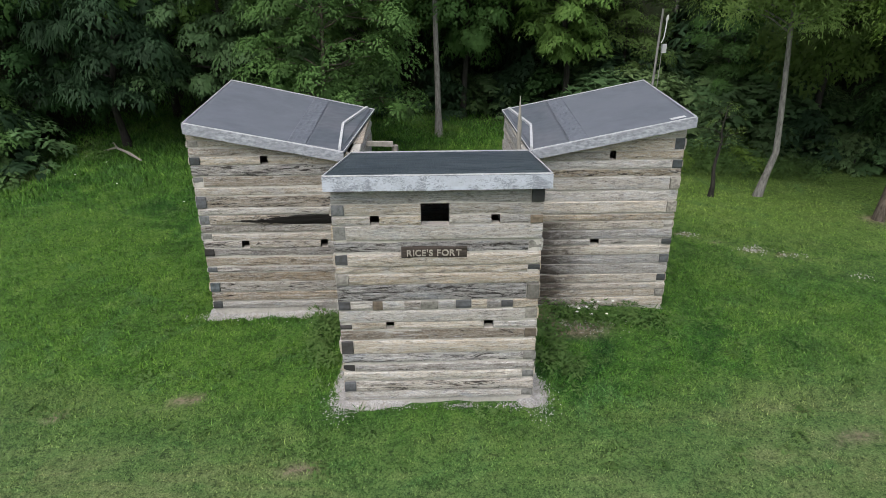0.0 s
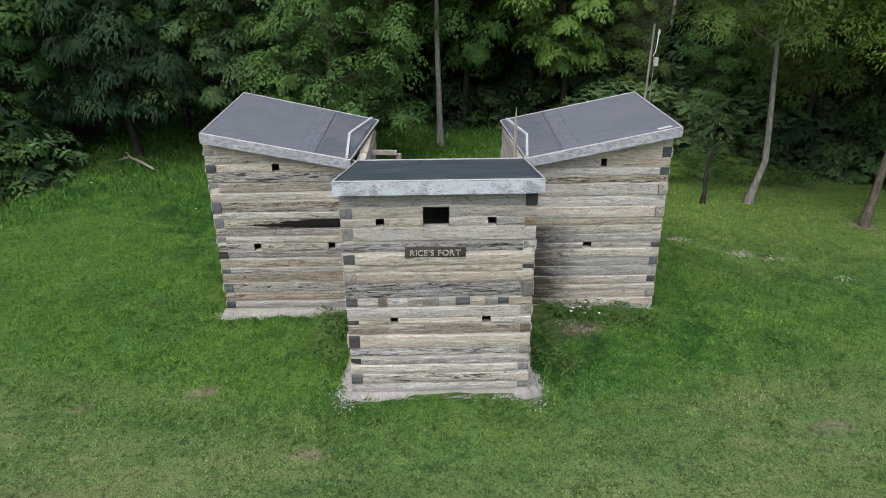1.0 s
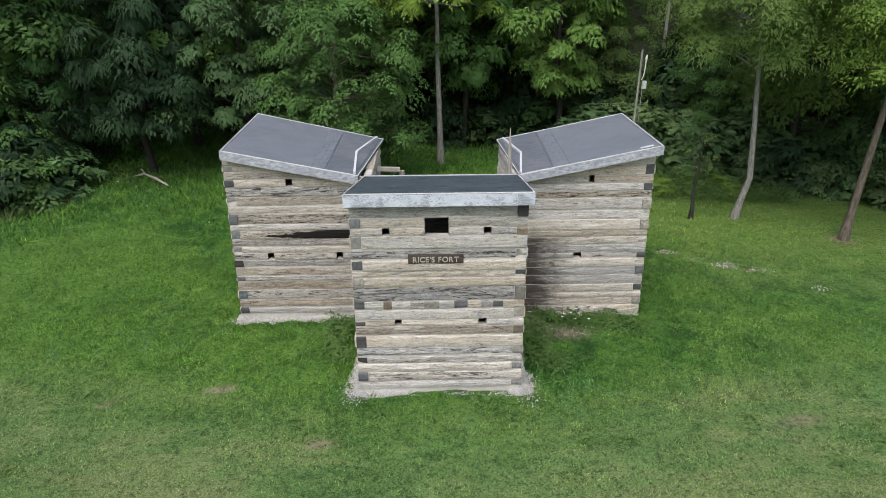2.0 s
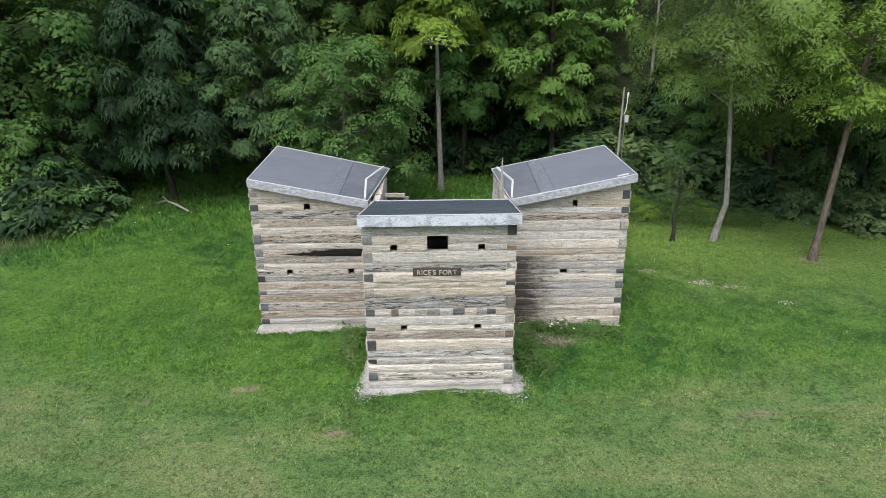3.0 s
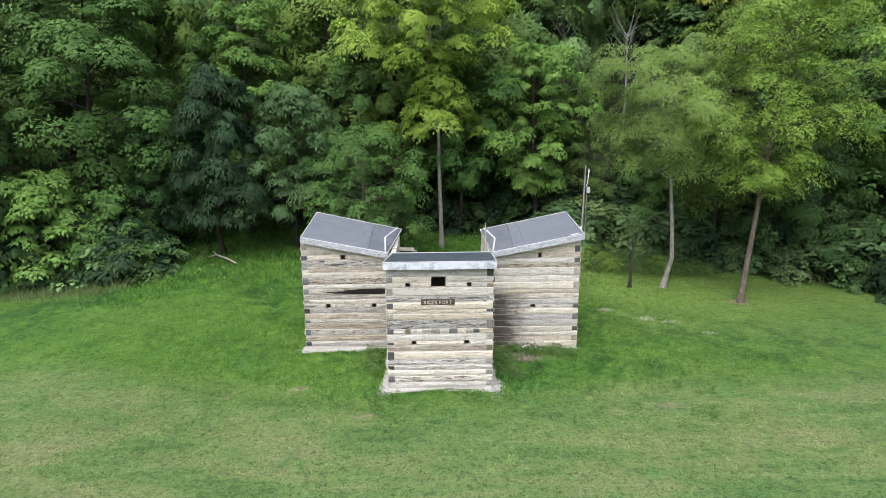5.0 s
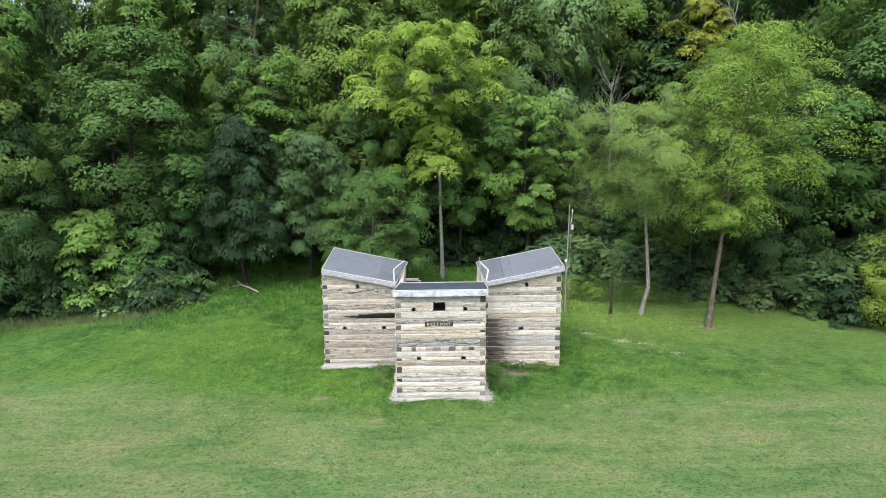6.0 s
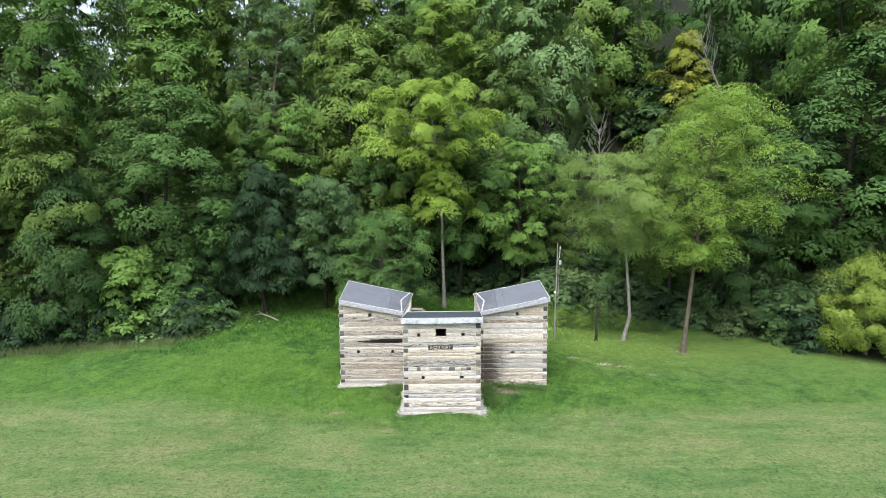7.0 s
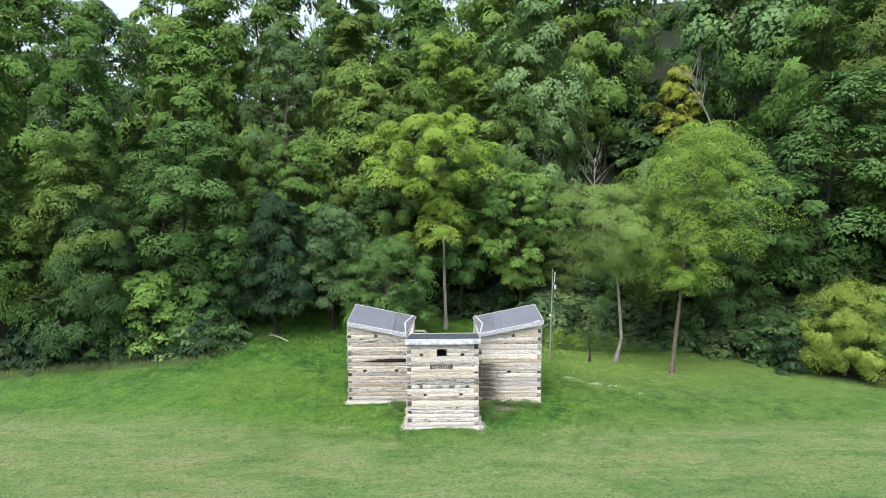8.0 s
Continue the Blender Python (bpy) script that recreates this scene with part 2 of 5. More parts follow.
def leaf_material(name, low, high, translucent=0.26, vary=1.0):
    m = bpy.data.materials.new(name)
    m.use_nodes = True
    n, l = m.node_tree.nodes, m.node_tree.links
    b = n["Principled BSDF"]
    geo, info = n.new("ShaderNodeNewGeometry"), n.new("ShaderNodeObjectInfo")
    tc = n.new("ShaderNodeTexCoord")
    big = noise_node(n, l, tc.outputs["Object"], 0.8, 3.0, 0.6)
    spray = noise_node(n, l, tc.outputs["Object"], 1.9, 2.0, 0.5)
    leafy = maths(n, l, "ADD", maths(n, l, "MULTIPLY", geo.outputs["Random Per Island"], 0.24), maths(n, l, "MULTIPLY", maths(n, l, "SUBTRACT", spray, 0.12), 1.0))
    col = ramp(n, l, leafy, (0.1, low), (0.9, high))
    hs = n.new("ShaderNodeHueSaturation")
    l.new(maths(n, l, "ADD", maths(n, l, "MULTIPLY", info.outputs["Random"], 0.036 * vary), 0.500 - 0.014 * vary), hs.inputs["Hue"])
    tone = maths(n, l, "ADD", maths(n, l, "MULTIPLY", maths(n, l, "FRACT", maths(n, l, "MULTIPLY", info.outputs["Random"], 13.7)), 0.80 * vary), 1.06 - 0.40 * vary)
    l.new(maths(n, l, "MULTIPLY", maths(n, l, "ADD", maths(n, l, "MULTIPLY", big, 1.15), 0.46), tone), hs.inputs["Value"])
    hs.inputs["Saturation"].default_value = 0.92
    l.new(col, hs.inputs["Color"])
    col = hs.outputs[0]
    l.new(col, b.inputs["Base Color"])
    b.inputs["Roughness"].default_value = 0.6
    b.inputs["Specular IOR Level"].default_value = 0.12
    t = n.new("ShaderNodeBsdfTranslucent")
    l.new(col, t.inputs["Color"])
    ms = n.new("ShaderNodeMixShader")
    ms.inputs[0].default_value = translucent
    l.new(b.outputs[0], ms.inputs[1])
    l.new(t.outputs[0], ms.inputs[2])
    l.new(ms.outputs[0], n["Material Output"].inputs["Surface"])
    return m


LEAF = {
    "mid": leaf_material("leaf_green", (0.044, 0.098, 0.021), (0.100, 0.198, 0.042)),
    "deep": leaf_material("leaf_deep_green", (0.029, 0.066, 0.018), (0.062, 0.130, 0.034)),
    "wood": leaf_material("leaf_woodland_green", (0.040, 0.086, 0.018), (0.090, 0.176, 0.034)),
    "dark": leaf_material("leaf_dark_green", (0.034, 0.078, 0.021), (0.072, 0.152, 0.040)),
    "blue": leaf_material("leaf_blue_green", (0.014, 0.036, 0.015), (0.030, 0.068, 0.028), vary=0.0),
    "bright": leaf_material("leaf_yellow_green", (0.150, 0.245, 0.028), (0.270, 0.410, 0.048), translucent=0.42, vary=0.0),
    "lime": leaf_material("leaf_lime_green", (0.140, 0.238, 0.033), (0.216, 0.350, 0.049), translucent=0.42, vary=0.0),
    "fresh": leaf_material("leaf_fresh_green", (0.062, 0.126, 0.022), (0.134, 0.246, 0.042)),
    "bush": leaf_material("leaf_bush_green", (0.078, 0.162, 0.028), (0.160, 0.300, 0.052), vary=0.0),
    "grey": leaf_material("leaf_grey_green", (0.068, 0.126, 0.044), (0.136, 0.232, 0.080)),
    "golden": leaf_material("leaf_golden_green", (0.118, 0.178, 0.022), (0.220, 0.320, 0.040), vary=0.0),
    "olive": leaf_material("leaf_olive_green", (0.066, 0.120, 0.020), (0.132, 0.226, 0.038)),
    "willow": leaf_material("leaf_soft_green", (0.136, 0.218, 0.049), (0.200, 0.310, 0.072), translucent=0.42, vary=0.0),
    "yellow": leaf_material("leaf_yellow", (0.180, 0.210, 0.020), (0.340, 0.400, 0.045), vary=0.0),
}


def grass_material(name, blades):
    m, n, l, b = material(name, 0.75)
    geo = n.new("ShaderNodeNewGeometry")
    pos = geo.outputs["Position"]
    mown = n.new("ShaderNodeMapping")
    mown.inputs["Scale"].default_value = (0.22, 0.8, 1.0)
    l.new(pos, mown.inputs["Vector"])
    big = noise_node(n, l, pos, 0.16, 4.0, 0.6, 0.6)
    mid = noise_node(n, l, pos, 0.9, 6.0, 0.7, 0.8)
    band = noise_node(n, l, mown.outputs[0], 1.1, 7.0, 0.72, 0.4)
    clump = noise_node(n, l, pos, 2.6, 5.0, 0.8, 0.5)
    fine = noise_node(n, l, pos, 8.0, 4.0, 0.75)
    tiny = noise_node(n, l, pos, 27.0, 3.0, 0.8)
    lush = ramp(n, l, mid, (0.36, (0.020, 0.074, 0.014)), (0.5, (0.048, 0.138, 0.021)), (0.64, (0.092, 0.205, 0.027)))
    lush = mix(n, l, ramp(n, l, big, (0.40, (0, 0, 0)), (0.62, (0.65, 0.65, 0.65))), lush, (0.106, 0.218, 0.030))
    dull = ramp(n, l, band, (0.34, (0.070, 0.148, 0.042)), (0.46, (0.126, 0.212, 0.068)), (0.56, (0.185, 0.238, 0.094)), (0.66, (0.222, 0.245, 0.118)))
    dry = n.new("ShaderNodeAttribute")
    dry.attribute_name = "dry"
    edge = maths(n, l, "ADD", dry.outputs["Fac"], maths(n, l, "MULTIPLY", maths(n, l, "SUBTRACT", mid, 0.5), 0.9), True)
    # yellow-green lawn whose colour is brightened against the shade of the trees
    thin = n.new("ShaderNodeAttribute")
    thin.attribute_name = "pale"
    lush = mix(n, l, maths(n, l, "ADD", maths(n, l, "MULTIPLY", thin.outputs["Fac"], 0.95), maths(n, l, "MULTIPLY", maths(n, l, "MULTIPLY", thin.outputs["Fac"], maths(n, l, "SUBTRACT", mid, 0.5)), 1.6), True), lush, (0.165, 0.275, 0.046))
    col = mix(n, l, edge, lush, dull)
    clover = noise_node(n, l, pos, 0.55, 5.0, 0.7, 1.4)
    col = mix(n, l, ramp(n, l, clover, (0.56, (0, 0, 0)), (0.66, (0.6, 0.6, 0.6))), col, (0.085, 0.200, 0.058))
    col = mix(n, l, ramp(n, l, clump, (0.32, (0.75, 0.75, 0.75)), (0.48, (0, 0, 0))), col, mix(n, l, 0.55, col, (0.014, 0.045, 0.010)))
    col = mix(n, l, ramp(n, l, clump, (0.53, (0, 0, 0)), (0.68, (0.7, 0.7, 0.7))), col, mix(n, l, 0.5, col, (0.22, 0.32, 0.10)))
    if blades:
        tint = ramp(n, l, geo.outputs["Random Per Island"], (0.0, (0.36, 0.42, 0.36)), (0.5, (0.95, 0.95, 0.95)), (0.8, (1.45, 1.36, 1.35)), (1.0, (2.1, 1.85, 1.95)))
        col = mix(n, l, 1.0, col, tint, "MULTIPLY")
    else:
        col = mix(n, l, ramp(n, l, fine, (0.36, (0.95, 0.95, 0.95)), (0.50, (0, 0, 0))), col, mix(n, l, 0.68, col, (0.010, 0.030, 0.008)))
        col = mix(n, l, ramp(n, l, fine, (0.54, (0, 0, 0)), (0.70, (0.5, 0.5, 0.5))), col, mix(n, l, 0.5, col, (0.20, 0.30, 0.09)))
        col = mix(n, l, ramp(n, l, tiny, (0.38, (0.9, 0.9, 0.9)), (0.50, (0, 0, 0))), col, mix(n, l, 0.75, col, (0.010, 0.028, 0.008)))
        col = mix(n, l, ramp(n, l, tiny, (0.54, (0, 0, 0)), (0.70, (0.75, 0.75, 0.75))), col, mix(n, l, 0.6, col, (0.24, 0.34, 0.14)))
        dirt, litter = n.new("ShaderNodeAttribute"), n.new("ShaderNodeAttribute")
        dirt.attribute_name, litter.attribute_name = "dirt", "litter"
        soil = ramp(n, l, fine, (0.3, (0.11, 0.085, 0.058)), (0.7, (0.32, 0.265, 0.195)))
        dm = maths(n, l, "ADD", dirt.outputs["Fac"], maths(n, l, "MULTIPLY", maths(n, l, "SUBTRACT", fine, 0.55), 1.8), True)
        col = mix(n, l, maths(n, l, "MULTIPLY", dm, dirt.outputs["Fac"], True), col, soil)
        # leaf litter, its colour blackened to carry the shade under the canopy
        shaded_litter = ramp(n, l, fine, (0.3, (0.008, 0.012, 0.005)), (0.55, (0.016, 0.021, 0.009)), (0.75, (0.028, 0.048, 0.013)))
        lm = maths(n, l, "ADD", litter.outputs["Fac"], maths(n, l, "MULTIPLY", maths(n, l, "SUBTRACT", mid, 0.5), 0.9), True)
        col = mix(n, l, maths(n, l, "MULTIPLY", lm, maths(n, l, "MULTIPLY", litter.outputs["Fac"], 3.0, True), True), col, shaded_litter)
        h = maths(n, l, "ADD", maths(n, l, "MULTIPLY", fine, 1.0), maths(n, l, "MULTIPLY", tiny, 0.7))
        bump(n, l, b, h, 1.0, 0.08)
    b.inputs["Specular IOR Level"].default_value = 0.15
    l.new(col, b.inputs["Base Color"])
    return m


GROUND = grass_material("lawn", False)
BLADE = grass_material("grass_blade", True)
WEED = leaf_material("leaf_weed", (0.065, 0.160, 0.030), (0.18, 0.31, 0.075))
STRAW = leaf_material("leaf_pale_grass", (0.12, 0.185, 0.06), (0.25, 0.285, 0.125))
PETAL = mottled("white_petals", (0.62, 0.62, 0.60), (0.75, 0.75, 0.73), 10.0, 0.7)


# ---- mesh helpers ----
def mesh_object(name, verts, faces, mat_, parent=None, smooth=False, label=""):
    me = bpy.data.meshes.new(name)
    me.from_pydata([tuple(v) for v in verts], [], [tuple(f) for f in faces])
    if smooth:
        me.polygons.foreach_set("use_smooth", [True] * len(me.polygons))
    me.materials.append(mat_)
    me.update()
    ob = new(name, me)
    if parent is not None:
        ob.parent = parent
    return tagged(ob, label)


def leaves_mesh(name, verts, mat_, soft):
    """A mesh of loose leaves from an array of shape (n, 3 or 4, 3); soft: the way each leaf's face is shaded, which follows its spray."""
    flip = np.einsum("ij,ij->i", np.cross(verts[:, 1] - verts[:, 0], verts[:, -1] - verts[:, 0]), soft) < 0
    verts = verts.copy()
    verts[flip] = verts[flip][:, ::-1]
    k, c = verts.shape[:2]
    me = bpy.data.meshes.new(name)
    me.vertices.add(c * k)
    me.vertices.foreach_set("co", np.ascontiguousarray(verts, dtype=np.float32).ravel())
    me.loops.add(c * k)
    me.loops.foreach_set("vertex_index", np.arange(c * k, dtype=np.int32))
    me.polygons.add(k)
    me.polygons.foreach_set("loop_start", np.arange(0, c * k, c, dtype=np.int32))
    me.polygons.foreach_set("use_smooth", np.ones(k, bool))
    me.materials.append(mat_)
    me.update(calc_edges=True)
    me.normals_split_custom_set_from_vertices(np.repeat(soft, c, 0).tolist())
    return me


def empty(name, m=None):
    ob = new(name)
    ob.empty_display_size = 0.2
    if m is not None:
        ob.matrix_world = m
    return ob


class Shape:
    """Gathers vertices and faces of one mesh."""

    def __init__(self):
        self.v, self.f = [], []

    def add(self, verts, faces):
        o = len(self.v)
        self.v += [tuple(p) for p in verts]
        self.f += [tuple(i + o for i in face) for face in faces]

    def box(self, x0, x1, y0, y1, z0, z1):
        self.add([(x, y, z) for x in (x0, x1) for y in (y0, y1) for z in (z0, z1)],
                 [(0, 1, 3, 2), (4, 6, 7, 5), (0, 4, 5, 1), (2, 3, 7, 6), (0, 2, 6, 4), (1, 5, 7, 3)])

    def tube(self, pts, radii, seg=8, cap=True):
        pts = [Vector(p) for p in pts]
        rings = []
        for i, p in enumerate(pts):
            d = (pts[min(i + 1, len(pts) - 1)] - pts[max(i - 1, 0)]).normalized()
            a = d.orthogonal() if abs(d.x) > 0.9 else d.cross(Vector((1, 0, 0)))
            a.normalize()
            c = d.cross(a)
            rings.append([p + (a * math.cos(2 * math.pi * k / seg) + c * math.sin(2 * math.pi * k / seg)) * radii[i] for k in range(seg)])
        faces = []
        for i in range(len(pts) - 1):
            for k in range(seg):
                k2 = (k + 1) % seg
                faces.append((i * seg + k, i * seg + k2, (i + 1) * seg + k2, (i + 1) * seg + k))
        if cap:
            faces.append(tuple(range(seg))[::-1])
            faces.append(tuple((len(pts) - 1) * seg + k for k in range(seg)))
        self.add([p for r in rings for p in r], faces)

    def strip(self, a, b, w, h):
        """A squared bar from a to b, w wide, h high."""
        a, b = Vector(a), Vector(b)
        d = (b - a).normalized()
        s = d.cross(Vector((0, 0, 1))).normalized() * (w / 2)
        u = s.cross(d).normalized() * (h / 2)
        self.add([a - s - u, a + s - u, a + s + u, a - s + u, b - s - u, b + s - u, b + s + u, b - s + u],
                 [(3, 2, 1, 0), (4, 5, 6, 7), (0, 1, 5, 4), (1, 2, 6, 5), (2, 3, 7, 6), (3, 0, 4, 7)])

    def make(self, name, mat_, parent=None, smooth=False, label=""):
        return mesh_object(name, self.v, self.f, mat_, parent, smooth, label)


# ---- the ground ----
EDGE_X = [-90, -40, -26, -21.7, -15.3, -13, -11.5, -6, 0, 5, 8.5, 14, 17, 19.5, 22.2, 24.6, 30, 45, 90]
EDGE_Y = [-22, 3, 8.2, 9.6, 10.4, 13, 17.5, 19.5, 20.5, 19, 16, 15.8, 14.5, 12, 8.2, 6, 2, -6, -24]


def beyond(x, y):
    """How far a place lies behind the edge of the wood."""
    return np.asarray(y) - np.interp(x, EDGE_X, EDGE_Y)


def ground_z(x, y):
    x, y = np.asarray(x, float), np.asarray(y, float)
    yp = np.clip(y, 0, 20)
    z = -0.25 + yp * (0.055 - 0.0035 * np.clip(x, -12, 15)) + 0.02 * np.clip(y, -60, 0)
    z = z + 0.33 * np.exp(-((x + 0.3) ** 2 / 30 + (y - 2.5) ** 2 / 16))
    d = np.maximum(0, beyond(x, y) - 4)
    side = np.interp(x, [-60, -25, -5, 10, 60], [0.46, 0.55, 0.88, 1.05, 1.05])
    hill = 82 * (1 - np.exp(-d / 130)) * side * np.clip(d / 6, 0, 1)
    hill = hill * np.exp(-np.maximum(0, d - 140) / 500)
    return z + hill + 0.03 * np.sin(x * 0.9 + 1.3) * np.sin(y * 0.7)


def gz(x, y):
    return float(ground_z(x, y))


def dry_at(x, y):
    line = -1.3 + 0.30 * np.maximum(0, np.abs(x + 0.3) - 1.5)
    line = np.where(x < 0, np.minimum(line, 1.9), np.minimum(line, 0.7))
    # slope below the single trees: duller green, lightened against their shade
    bright = 0.30 * np.clip((x - 5.5) / 3, 0, 1) * np.clip((17.0 - y) / 4, 0, 1) * np.clip((y - 1.0) / 5, 0.5, 1)
    return np.maximum(np.clip(0.5 - (y - line) / 2.2, 0, 1), bright)


def brightened_at(x, y):
    """Where the lawn is yellow-green, its colour brightened to offset the trees' shade, on the open slope below the
    single trees.
    """
    return np.clip((x - 5.0) / 4, 0, 1) * np.clip((17.5 - y) / 4, 0, 1) * np.clip((y - 5.0) / 5, 0, 1)


DIRT = [(-4.75, 0.25, 0.5, 0.13, 0.25), (-6.9, 0.0, 0.22, 0.14, 0), (-5.3, 0.12, 0.3, 0.1, 0), (3.0, 2.3, 0.75, 0.35, 0.1), (2.2, 2.6, 0.5, 0.6, 0),
        (7.5, 7.7, 0.4, 0.16, -0.3), (8.3, 7.1, 0.3, 0.12, -0.5), (8.95, 6.6, 0.45, 0.17, -0.4), (9.8, 6.2, 0.45, 0.14, -0.4), (10.9, 4.95, 0.2, 0.1, 0),
        (7.0, -1.0, 0.6, 0.15, 0.2), (-2.3, -1.5, 0.3, 0.12, 0), (14.2, 9.1, 0.5, 0.45, 0)]


def dirt_at(x, y):
    r = np.zeros_like(x)
    for cx, cy, a, b_, t in DIRT:
        dx, dy = (x - cx) * math.cos(t) + (y - cy) * math.sin(t), -(x - cx) * math.sin(t) + (y - cy) * math.cos(t)
        r = np.maximum(r, np.clip(1.5 * np.exp(-(dx / a) ** 2 - (dy / b_) ** 2), 0, 1))
    return r


def build_ground():
    far = [60, 75, 95, 125, 165, 220, 300, 420, 600, 900, 1400, 2200]
    xs = np.array([-v for v in far[::-1]] + list(np.arange(-58, -24, 1.0)) + list(np.arange(-24, 24, 0.3)) + list(np.arange(24, 59, 1.0)) + far)
    ys = np.array([-v for v in far[::-1]] + list(np.arange(-58, -12, 1.5)) + list(np.arange(-12, 24, 0.3)) + list(np.arange(24, 59, 1.0)) + far)
    X, Y = np.meshgrid(xs, ys)
    Zg = ground_z(X, Y)
    rng = np.random.default_rng(3)
    Zg = Zg + rng.normal(0, 0.012, Zg.shape)
    nx, ny = len(xs), len(ys)
    idx = np.arange(nx * ny).reshape(ny, nx)
    faces = np.stack([idx[:-1, :-1], idx[:-1, 1:], idx[1:, 1:], idx[1:, :-1]], -1).reshape(-1, 4)
    ob = mesh_object("ground", np.stack([X, Y, Zg], -1).reshape(-1, 3).tolist(), faces.tolist(), GROUND, None, True)
    for key, val in (("dry", dry_at(X, Y)), ("pale", brightened_at(X, Y)), ("dirt", dirt_at(X, Y)), ("litter", np.clip((beyond(X, Y) + 0.6) / 2.5, 0, 1))):
        a = ob.data.attributes.new(key, "FLOAT", "POINT")
        a.data.foreach_set("value", val.ravel().astype(np.float32))
    tagged(ob, "mown green lawn with dry patches running up into leaf litter darkened as tree shade", "ground", kind="structure")


build_ground()

# ---- the blockhouses ----
def log(length, height, depth, seed, top=None, detail=True):
    """A hewn log lying along x from 0, its outer face at y = 0 looking to -y, its bottom at z = 0; top: the highest z at an x."""
    rng = random.Random(seed)
    nx = max(2, int(length / 0.09)) if detail else max(2, int(length / 0.7))
    ph = [rng.uniform(0, 50) for _ in range(4)]
    proud = rng.uniform(-0.032, -0.008)
    worn = rng.choice((0.006, 0.008, 0.012, 0.022, 0.032)) if detail else 0.014
    worn = min(worn, height * 0.25)
    e = min(0.014, height * 0.1)
    prof = [(e * 0.9, 0.002), (0.0, e), (-0.006, height * 0.36), (-0.004, height * 0.66), (0.000, height - worn * 1.1), (worn, height - 0.002),
            (depth - e, height - 0.002), (depth, height - e), (depth, e), (depth - e, 0.002)]
    v, f = [], []
    k = len(prof)
    for i in range(nx + 1):
        x = length * i / nx
        wob = noise.noise((x * 0.7, ph[0], 0)) * 0.014
        for j, (py, pz) in enumerate(prof):
            r = (noise.noise((x * 2.1, ph[1] + pz * 9, j * 0.37)) * 0.014 + noise.noise((x * 7.0, ph[3] + pz * 21, j * 0.7)) * 0.007) if j < 6 else 0.0
            s = noise.noise((x * 1.6, ph[2], 3.0 if j in (4, 5, 6, 7) else 0.0)) * 0.014 + noise.noise((x * 6.0, ph[2], 9.0 if j in (4, 5, 6, 7) else 5.0)) * 0.006
            z = pz + s
            if j == 4:
                z -= worn * 0.7 * max(0.0, noise.noise((x * 1.3, ph[3], 8.0)))
            if top is not None:
                z = min(z, top(x))
            v.append((x, py + proud + (wob + r if j < 6 else 0), z))
    for i in range(nx):
        for j in range(k):
            j2 = (j + 1) % k
            f.append((i * k + j, i * k + j2, (i + 1) * k + j2, (i + 1) * k + j))
    f.append(tuple(range(k))[::-1])
    f.append(tuple(nx * k + j for j in range(k)))
    return v, f


